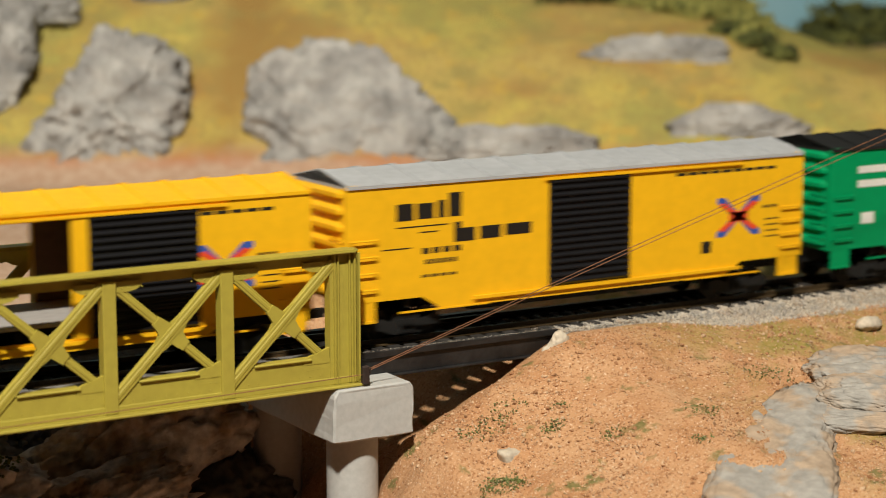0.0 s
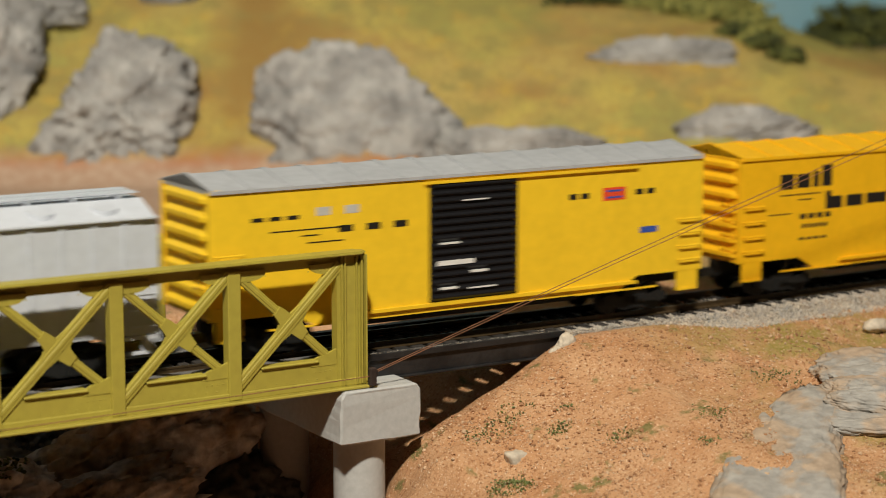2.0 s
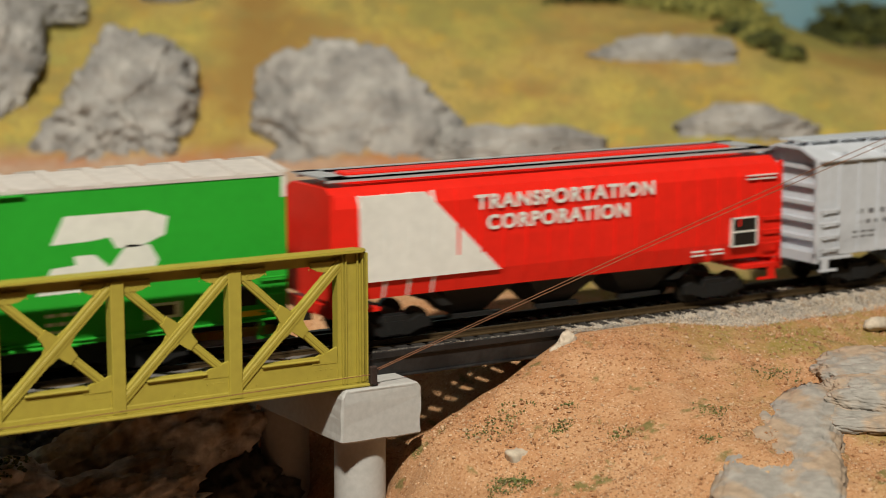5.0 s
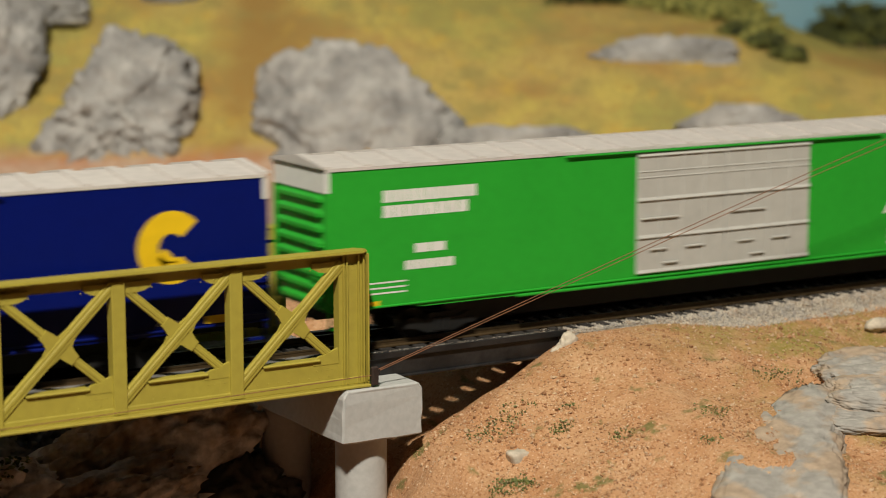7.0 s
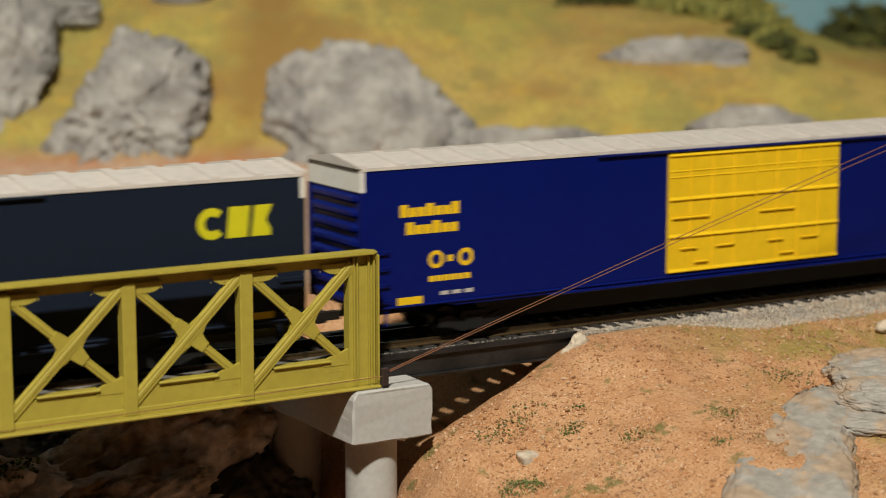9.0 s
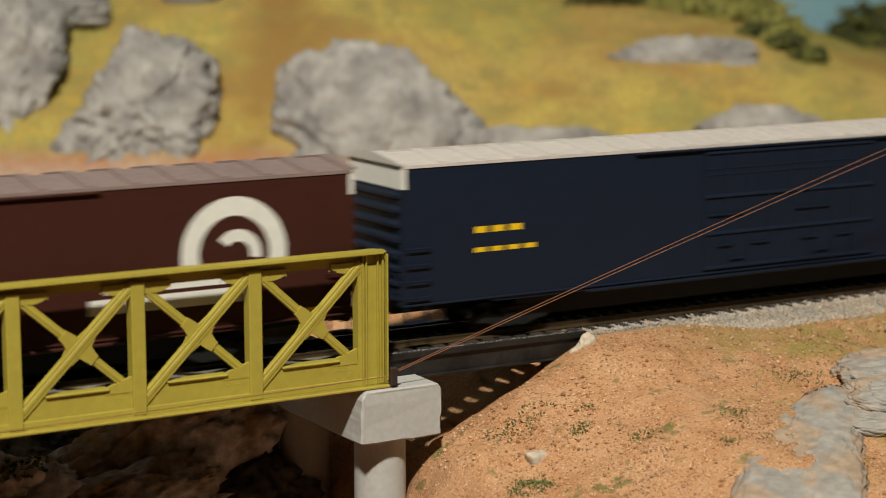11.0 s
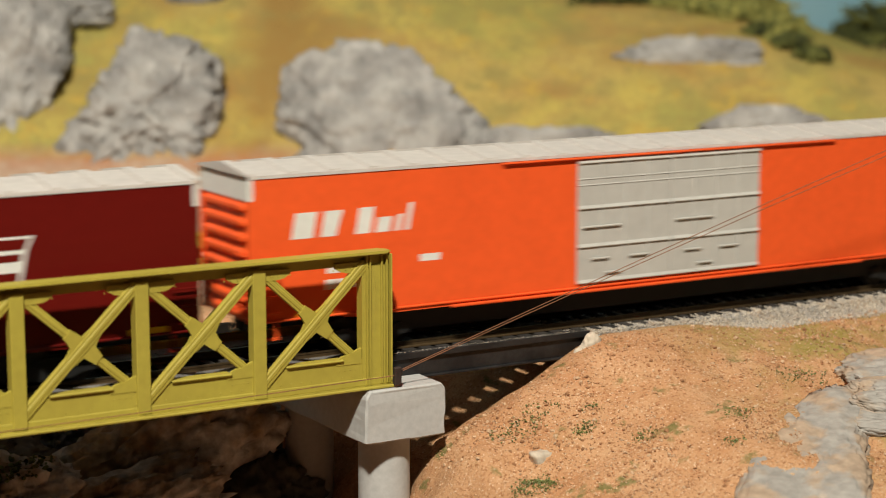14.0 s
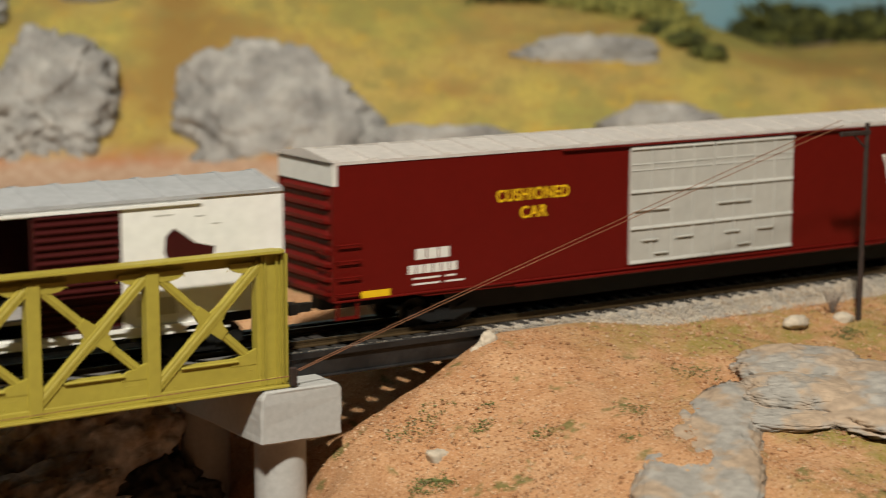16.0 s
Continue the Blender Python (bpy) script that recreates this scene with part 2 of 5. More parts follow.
def extrude_x(bm, outline, x0, x1):
    """A bar: the outline in (y, z), between two x."""
    f = [bm.verts.new((x0, y, z)) for y, z in outline]
    g = [bm.verts.new((x1, y, z)) for y, z in outline]
    bm.faces.new(f), bm.faces.new(list(reversed(g)))
    for i in range(len(f)):
        j = (i + 1) % len(f)
        bm.faces.new((f[j], f[i], g[i], g[j]))


def part(name, bm, mat, parent=None, label="", smooth=False):
    bmesh.ops.recalc_face_normals(bm, faces=bm.faces)
    bm.transform(Matrix.Scale(CM, 4))
    me = bpy.data.meshes.new(name)
    bm.to_mesh(me)
    bm.free()
    for mm in mat if isinstance(mat, (list, tuple)) else [mat]:
        me.materials.append(mm)
    if smooth:
        me.shade_smooth()
    ob = new(name, me)
    ob.parent = parent
    if label:
        ob["label"] = label
    return ob


def empty(name, x=0.0, y=0.0, z=0.0):
    ob = new(name)
    ob.empty_display_size = 0.01
    ob.location = (x * CM, y * CM, z * CM)
    return ob


def shared(name, me, parent, x, y, z, rz=0.0):
    ob = new(name, me)
    ob.parent = parent
    ob.matrix_basis = pose(x * CM, y * CM, z * CM, 0, 0, rz)
    return ob


def smooth_step(a, b, x):
    t = min(1.0, max(0.0, (x - a) / (b - a)))
    return t * t * (3 - 2 * t)


# ---- the room ----
def room_box(name, b, mat, label):
    bm = bmesh.new()
    box(bm, *b)
    tagged(part(name, bm, mat), label, name.split("_")[0], kind="structure")


room_box("floor", (-420, 420, -300, 160, -112, -108), FLOOR_GREY, "grey painted floor of the layout room")
room_box("ceiling", (-420, 420, -300, 160, 148, 152), WALL_PAINT, "plain grey-painted ceiling of the layout room")
room_box("wall_north", (-420, 420, 150, 160, -108, 148), WALL_PAINT, "plain grey-painted wall behind the sky board")
room_box("wall_south", (-420, 420, -300, -290, -108, 148), WALL_PAINT, "plain grey-painted wall of the layout room")
room_box("wall_west", (-420, -410, -290, 150, -108, 148), WALL_PAINT, "plain grey-painted wall of the layout room")
room_box("wall_east", (410, 420, -290, 150, -108, 148), WALL_PAINT, "plain grey-painted wall of the layout room")
room_box("backdrop", (-400, 400, 136, 138, -20, 70), SKY_PAINT, "sky-blue painted board behind the hills")


# ---- terrain ----
SIN, COS = math.sin(radians(31.0)), math.cos(radians(31.0))


def view_axes(x, y):
    """Across and along the line of sight over the layout."""
    y += 52.8
    return COS * x - SIN * y, SIN * x + COS * y


def crest(u):
    h = 17 - 8.0 * smooth_step(-14, 15, u)
    h -= 2.2 * smooth_step(18, 20.5, u)
    h -= 1.7 * smooth_step(21, 27, u)
    return h


def height(x, y):
    # near bank, falling to the gorge under the bridge
    bank = -0.62 - 0.16 * max(0.0, -2.6 - y) - 0.012 * max(0.0, -2.6 - y) ** 1.5
    fall = max(0.0, 35.6 - x)
    gorge = 0.17 * fall + 0.24 * max(0.0, fall - 0.9) - 0.12 * smooth_step(0, 3, fall)
    gorge += 0.9 * max(0.0, fall - 6.2)
    gorge = min(gorge, 9.0)
    gorge *= 1 - smooth_step(-14, -24, x) if x < 0 else 1.0
    gorge *= 1 - smooth_step(4.0, 9.5, y)
    gorge += 0.23 * min(fall, 5.0) * smooth_step(-3.4, -1.0, y) * (1 - smooth_step(4.0, 9.5, y))
    # soil heaped against the tie ends near the bridge
    heap = 0.34 * smooth_step(-1.5, -1.95, y) * smooth_step(-6.5, -3.0, y) * smooth_step(42.5, 38.0, x)
    z = bank + heap - gorge + 0.28 * noise.noise((x * 0.35, y * 0.35, 3.0)) * smooth_step(-2.4, -5, y)
    z += 0.10 * noise.noise((x * 1.3, y * 1.3, 1.0)) * smooth_step(-2.2, -3.2, y)
    if 25 < x < 56 and -18 < y < -2.4:
        z += (0.10 * noise.noise((x * 2.3, y * 2.3, 2.0)) + 0.05 * noise.noise((x * 6.0, y * 6.0, 4.0))) * smooth_step(-2.4, -3.2, y)
    z += 0.5 * noise.noise((x * 0.8, y * 0.8, 9.0)) * smooth_step(0.5, 2.5, gorge)
    # hill behind the track
    u, v = view_axes(x, y)
    if y > 6:
        rise = (v - 100.5 - 2.0 * noise.noise((u * 0.05, 2.0, 0.0))) * 0.78
        top = crest(u)
        hill = max(0.0, rise)
        hill = top * (1 - math.exp(-hill / top)) * 1.12 if hill > 0 else 0.0
        hill = min(hill, top)
        second = 4.4 * smooth_step(122, 134, v) * smooth_step(14, 24, u)
        hill = max(hill * (1 - 0.7 * smooth_step(124, 134, v) * smooth_step(13, 17, u)), second)
        hill += (0.5 * noise.noise((x * 0.12, y * 0.12, 0.0)) + 0.15 * noise.noise((x * 0.5, y * 0.5, 5.0))) * smooth_step(0.2, 2, hill)
        hill *= 1 - smooth_step(146, 165, v) * smooth_step(8, 16, u)
        z += hill * smooth_step(8, 18, y)
    return z


def terrain():
    def axis(a, b, dense, step, wide):
        out, p = [], a
        while p < b:
            out.append(p)
            p += step if dense[0] <= p < dense[1] else wide
        return out + [b]

    xs = axis(-330, 330, (8, 56), 0.2, 3.0)
    ys = axis(-34, 134, (-18, 12), 0.18, 1.0)
    verts = [(x * CM, y * CM, height(x, y) * CM) for y in ys for x in xs]
    w = len(xs)
    faces = [(j * w + i, j * w + i + 1, (j + 1) * w + i + 1, (j + 1) * w + i) for j in range(len(ys) - 1) for i in range(w - 1)]
    me = bpy.data.meshes.new("ground")
    me.from_pydata(verts, [], faces)
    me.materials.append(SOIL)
    me.shade_smooth()
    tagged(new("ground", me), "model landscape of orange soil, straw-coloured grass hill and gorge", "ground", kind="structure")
    bm = bmesh.new()
    box(bm, -330, 330, -34, -32.5, -24, height(0, -34) + 6)
    box(bm, -330, 330, 132.5, 134, -24, -2)
    for x in (-320, -160, 0, 160, 320):
        for y in (-30, 125):
            box(bm, x - 4, x + 4, y - 4, y + 4, -108, -20)
    box(bm, -330, 330, -32, 132, -24, -22)
    tagged(part("benchwork", bm, FLOOR_GREY), "plain wooden benchwork carrying the model landscape", "table", kind="structure")


terrain()


# ---- stones ----
def rock_mesh(bm, c, size, seed, craggy=0.35, turn=0.0, detail=4, lean=0.0, tilt=0.0, cuts=(), boxy=0.0):
    """A boulder: a ball pressed to its three radii, broken by ridged relief at three scales."""
    r = bmesh.ops.create_icosphere(bm, subdivisions=detail, radius=1.0)
    m = Matrix.Translation(c) @ Matrix.Rotation(radians(turn), 4, "Z") @ Matrix.Rotation(radians(lean), 4, "X") @ Matrix.Rotation(radians(tilt), 4, "Y")
    for v in r["verts"]:
        p = v.co.normalized()
        q = p * 1.1 + Vector((seed * 7.3, seed * 3.1, seed * 1.7))
        k = (1.3 + 0.15 * noise.noise(q)) if cuts else 1.0 + 0.32 * noise.noise(q)
        for a, d in cuts:
            s = p.x * math.cos(radians(a)) + p.z * math.sin(radians(a))
            if s > 0.01:
                k = min(k, (d + 0.06 * noise.noise(q * 1.7)) / s)
        if cuts:
            k = min(k, (1.0 + 0.2 * noise.noise(q * 1.3)) / max(0.01, abs(p.y)))
        if boxy:
            k *= (abs(p.x) ** boxy + abs(p.y) ** boxy + abs(p.z) ** boxy) ** (-1 / boxy)
        whole = craggy
        if cuts:
            craggy = whole * (0.25 + 0.75 * smooth_step(0.25, 0.75, abs(p.y)))
        if cuts:
            bend = q + 0.25 * Vector((noise.noise(q * 2.0), noise.noise(q * 2.0 + Vector((5, 1, 2))), noise.noise(q * 2.0 + Vector((1, 7, 3)))))
            for f, deep, step in ((2.3, 0.16, 0.22), (5.0, 0.10, 0.12)):
                cell = Vector((bend.x * f, bend.y * f, bend.z * f * 1.5))
                dist, near = noise.voronoi(cell)
                k += craggy * (step * noise.noise(near[0] * 3.7) - deep * (1 - smooth_step(0.0, 0.22, dist[1] - dist[0])))
            k += craggy * (0.12 * noise.noise(q * 7) + 0.07 * noise.noise(q * 15) + 0.05 * noise.noise(q * 30))
            craggy = whole
            v.co = m @ Vector((p.x * size[0] * k, p.y * size[1] * k, p.z * size[2] * k))
            continue
        for f, deep in ((2.6, 0.30), (5.2, 0.18)):
            k -= craggy * deep * max(0.0, 1 - abs(noise.noise(q * f + Vector((3, p.z * 1.5, 5)))) / 0.11)
        k += craggy * (0.5 - abs(noise.noise(q * 2.3))) * 0.6
        k += craggy * 0.36 * (0.4 - abs(noise.noise(q * 5.5 + Vector((0, 0, p.z * 3))))) + craggy * 0.24 * (0.3 - abs(noise.noise(q * 11))) + craggy * 0.10 * noise.noise(q * 26)
        craggy = whole
        v.co = m @ Vector((p.x * size[0] * k, p.y * size[1] * k, p.z * size[2] * k))


def rock(name, c, size, seed, mat, label, category="rock", group="", **more):
    bm = bmesh.new()
    rock_mesh(bm, Vector((0, 0, 0)), size, seed, **more)
    ob = part(name, bm, mat, smooth=True)
    ob.location = [k * CM for k in c]
    return tagged(ob, label, category, group)


ROCK_LABEL = "grey carved plaster rock face set in the grassy hill"
HILL_ROCKS = (
    ((33.7, 51.4, 3.9), (3.3, 2.0, 5.4), 1.3, 20, ((0, 1.0), (90, 1.0), (180, 1.2), (270, 0.95), (-35, 0.66))),
    ((38.2, 55.0, 7.8), (2.8, 1.6, 1.35), 1.7, 16, ((0, 1.0), (90, 0.9), (180, 1.0), (270, 0.8), (215, 0.8))),
    ((39.1, 45.9, 2.8), (4.2, 1.8, 4.4), 2.1, 22, ((0, 1.0), (80, 0.97), (150, 0.60), (270, 0.97), (-43, 0.95), (62, 1.05))),
    ((50.0, 39.0, 1.9), (5.6, 1.8, 4.65), 3.7, 22, ((0, 1.0), (90, 0.98), (43, 0.74), (180, 0.97), (270, 0.97), (202, 0.89), (120, 1.06))),
    ((56.4, 32.8, 0.8), (4.2, 1.5, 1.5), 4.2, 12, ((0, 1.0), (90, 0.9), (180, 1.1), (270, 1.0), (50, 1.0))),
    ((67.5, 36.2, 4.75), (4.2, 1.6, 1.55), 5.9, 18, ((0, 1.0), (90, 0.9), (180, 1.0), (270, 0.85), (150, 0.88), (215, 0.8))),
    ((67.4, 28.6, 1.75), (3.9, 1.6, 1.55), 6.4, 12, ((0, 1.0), (90, 0.9), (180, 0.95), (270, 1.0), (40, 0.8), (140, 0.85))),
    ((45.6, 53.5, 8.6), (1.7, 1.1, 0.7), 7.2, 15, ((0, 1.0), (90, 0.9), (180, 1.0), (270, 1.0))))
for at, size, seed, lean, cuts in HILL_ROCKS:
    rock("rock_outcrop", at, size, seed, HILL_ROCK, ROCK_LABEL, "rock", "hill rocks", craggy=1.0 if seed < 3 else 0.6, turn=-24 if seed < 2 else -31, lean=-lean, detail=6, cuts=cuts)
BANK_ROCKS = (
    ((43.3, -7.7, -1.55), (2.0, 1.5, 0.62), 8.8, -33, 6, 0, "rounded grey painted rock lobe lying in the orange soil"),
    ((41.7, -9.3, -1.72), (1.7, 1.0, 0.50), 2.7, -36, 8, 4, "smooth grey painted rock tongue in the orange soil"),
    ((45.0, -11.3, -2.12), (3.2, 2.9, 0.75), 5.3, -33, 9, 0, "broad grey painted rock shelf in the orange soil"),
    ((40.3, -10.2, -2.12), (1.6, 0.7, 0.32), 7.1, -30, 6, 3, "low grey painted rock rim in the orange soil"),
    ((36.2, -11.5, -2.86), (5.3, 1.7, 0.66), 9.6, 45, 3, -9, "long grey painted rock with soil on it"))
for at, size, seed, turn, lean, tilt, text_of in BANK_ROCKS:
    rock("rock_outcrop", at, size, seed, NEAR_ROCK, text_of, "rock", "bank rocks", craggy=0.24, turn=turn, lean=lean, tilt=tilt, detail=6, boxy=4.0)
rock("stone", (30.85, -5.7, -2.85), (0.36, 0.25, 0.36), 2.9, STONE, "small pale stone on the orange bank", "stone", craggy=0.5, detail=3, cuts=((90, 0.7), (0, 0.8), (200, 0.8)))
rock("stone", (34.95, -2.3, -0.50), (0.30, 0.24, 0.34), 6.1, STONE, "pale plaster lump where the bank meets the girder", "stone", craggy=0.6, detail=4)
rock("stone", (34.55, -2.3, -0.80), (0.22, 0.2, 0.30), 6.8, STONE, "pale plaster lump below the girder end", "stone", craggy=0.6, detail=4)
rock("stone", (46.5, -4.0, -0.80), (0.46, 0.32, 0.25), 3.3, STONE, "small pale stone beside the track", "stone", craggy=0.5, detail=3)
rock("stone", (48.5, -4.25, -0.85), (0.36, 0.3, 0.22), 4.4, STONE, "small reddish stone at the pole's foot", "stone", craggy=0.5, detail=3)
GORGE_ROCKS = (
    ((22.6, 4.6, -4.3), (3.9, 1.2, 1.5), 3.4, -14, -24, SLAB_ROCK, "soil-stained grey rock slab in the shade under the bridge"),
    ((20.4, 3.0, -5.6), (3.6, 1.3, 1.3), 6.2, -8, -16, SLAB_ROCK, "crumbling brown rock ledge in the shade under the bridge"),
    ((25.4, 4.9, -4.6), (1.5, 1.3, 2.0), 6.6, 30, 0, DARK_ROCK, "dark grey-brown boulder in the shade under the bridge"),
    ((26.3, 3.4, -5.9), (1.6, 1.2, 1.5), 7.7, -5, 0, DARK_ROCK, "dark grey-brown boulder in the shade under the bridge"),
    ((20.3, 7.0, -3.6), (1.3, 1.0, 0.9), 1.9, 10, 0, BLUE_ROCK, "blue-black rock lump in the shade under the bridge"),
    ((17.4, 3.9, -4.75), (2.3, 1.3, 1.25), 4.6, -6, 0, SLAB_ROCK, "brown soil-covered rock in the shade under the bridge"),
    ((17.0, 7.6, -4.4), (3.6, 1.8, 1.5), 5.1, -20, 0, DARK_ROCK, "brown boulder in the shade under the bridge"))
for at, size, seed, turn, tilt, mat, text_of in GORGE_ROCKS:
    rock("boulder", at, size, seed, mat, text_of, "rock", "gorge boulders", craggy=0.6, turn=turn, tilt=tilt, detail=5, boxy=2.6)


# ---- track ----
def track():
    t = tagged(empty("track"), "straight single track of brown rails on dark wooden ties", "track", kind="structure")
    for y in (-0.825, 0.825):
        bm = bmesh.new()
        prof = [(y - 0.11, -0.21), (y + 0.11, -0.21), (y + 0.11, -0.18), (y + 0.025, -0.15), (y + 0.025, -0.07), (y + 0.045, -0.05), (y + 0.045, 0.0), (y - 0.045, 0.0), (y - 0.045, -0.05), (y - 0.025, -0.07), (y - 0.025, -0.15), (y - 0.11, -0.18)]
        extrude_x(bm, prof, -330, 330)
        part("rail", bm, RAIL, t, "brown-painted steel rail")
    bm = bmesh.new()
    box(bm, -0.13, 0.13, -1.5, 1.5, -0.38, -0.212, bevel=0.02)
    first = part("tie", bm, TIE, t)
    x, k = 35.2, 0
    first.location.x = x * CM
    while x < 70:
        x += 0.62
        o = shared("tie", first.data, t, x + random.uniform(-0.03, 0.03), random.uniform(-0.06, 0.06), random.uniform(-0.02, 0.0), random.uniform(-1.5, 1.5))
    bm = bmesh.new()
    verts, faces = [], []
    for a, b in ((70.5, 330), (-330, -6)):
        p = a
        while p < b:
            i = len(verts)
            verts += [(CM * (p + sx), CM * sy, CM * sz) for sz in (-0.38, -0.212) for sx, sy in ((-0.13, -1.5), (0.13, -1.5), (0.13, 1.5), (-0.13, 1.5))]
            faces += [(i, i + 1, i + 5, i + 4), (i + 1, i + 2, i + 6, i + 5), (i + 2, i + 3, i + 7, i + 6), (i + 3, i, i + 4, i + 7), (i + 4, i + 5, i + 6, i + 7)]
            p += 0.62
    bm.free()
    me = bpy.data.meshes.new("tie")
    me.from_pydata(verts, [], faces)
    me.materials.append(TIE)
    far = new("tie", me)
    far.parent = t
    far["kind"] = "stuff"


track()


def grains(name, spots, mats, label, category):
    """Many small broken stones, joined; each spot is a place in cm and a size."""
    t = (1 + 5 ** 0.5) / 2
    base = np.array([(-1, t, 0), (1, t, 0), (-1, -t, 0), (1, -t, 0), (0, -1, t), (0, 1, t), (0, -1, -t), (0, 1, -t), (t, 0, -1), (t, 0, 1), (-t, 0, -1), (-t, 0, 1)]) / 1.9
    tri = np.array([(0, 11, 5), (0, 5, 1), (0, 1, 7), (0, 7, 10), (0, 10, 11), (1, 5, 9), (5, 11, 4), (11, 10, 2), (10, 7, 6), (7, 1, 8), (3, 9, 4), (3, 4, 2), (3, 2, 6), (3, 6, 8), (3, 8, 9), (4, 9, 5), (2, 4, 11), (6, 2, 10), (8, 6, 7), (9, 8, 1)])
    rng = np.random.default_rng(4)
    vs, fs = [], []
    for i, (x, y, z, s) in enumerate(spots):
        a = rng.uniform(0, 6.28)
        rot = np.array([(math.cos(a), -math.sin(a), 0), (math.sin(a), math.cos(a), 0), (0, 0, 1)])
        p = (base * rng.uniform(0.65, 1.25, (12, 1)) * np.array([1, rng.uniform(0.6, 1), rng.uniform(0.5, 0.9)])) @ rot.T
        vs.append((p * s + (x, y, z)) * CM)
        fs.append(tri + 12 * i)
    me = bpy.data.meshes.new(name)
    me.from_pydata(np.concatenate(vs).tolist(), [], np.concatenate(fs).tolist())
    for m in mats:
        me.materials.append(m)
    for i, p in enumerate(me.polygons):
        p.material_index = (i // 20 * 7919 % 13) * len(mats) // 13
    return tagged(new(name, me), label, category, kind="stuff")


def ballast_z(y):
    return -0.27 - 0.36 * smooth_step(1.5, 2.55, abs(y))


def ballast():
    for a, b in ((35.4, 330), (-330, -5.2)):
        bm = bmesh.new()
        extrude_x(bm, [(-2.7, -0.75), (-2.4, -0.62), (-1.9, -0.45), (-1.55, -0.31), (1.55, -0.31), (1.9, -0.45), (2.4, -0.62), (2.7, -0.75)], a, b)
        tagged(part("ballast_bed", bm, BALLAST), "grey crushed-stone ballast under the track", "ballast", kind="structure")
    spots = []
    for _ in range(26000):
        x = random.uniform(34.6, 56)
        y = random.uniform(-2.75, 1.6) if random.random() < 0.3 else random.uniform(-2.75, -1.2)
        y += random.gauss(0, 0.06) - (abs(random.gauss(0, 0.3)) if random.random() < 0.12 else 0)
        s = random.uniform(0.02, 0.048)
        if y < -1.75 - 0.9 * smooth_step(38.0, 42.5, x) + random.gauss(0, 0.12):
            continue
        spots.append((x, y, max(ballast_z(y), height(x, y)) + random.uniform(-0.02, 0.025), s))
    grains("ballast_stones", spots, [BALLAST, STONE, NEAR_ROCK], "loose pale grey ballast stones along the track", "ballast")


ballast()


# ---- bridge ----
def ridged_bar(bm, a, b, y, out, w, thick, rise):
    """A flat bar with a rib along it from a to b, both (x, z), lying on the plane y and growing out of it."""
    a, b = Vector(a), Vector(b)
    side = Vector((-(b - a).y, (b - a).x)).normalized()
    prof = [(-0.5, 0), (-0.5, 0.7), (-0.42, 1), (-0.22, 1), (-0.12, 2), (0.12, 2), (0.22, 1), (0.42, 1), (0.5, 0.7), (0.5, 0)]
    rings = []
    for p in (a, b):
        rings.append([])
        for k, d in prof:
            q = p + side * (k * w)
            deep = thick * min(d, 1) + (rise if d == 2 else 0.0)
            rings[-1].append(bm.verts.new((q.x, y + out * deep, q.y)))
    n = len(prof)
    for i in range(n):
        j = (i + 1) % n
        bm.faces.new((rings[0][i], rings[0][j], rings[1][j], rings[1][i]))
    bm.faces.new(rings[0]), bm.faces.new(rings[1][::-1])


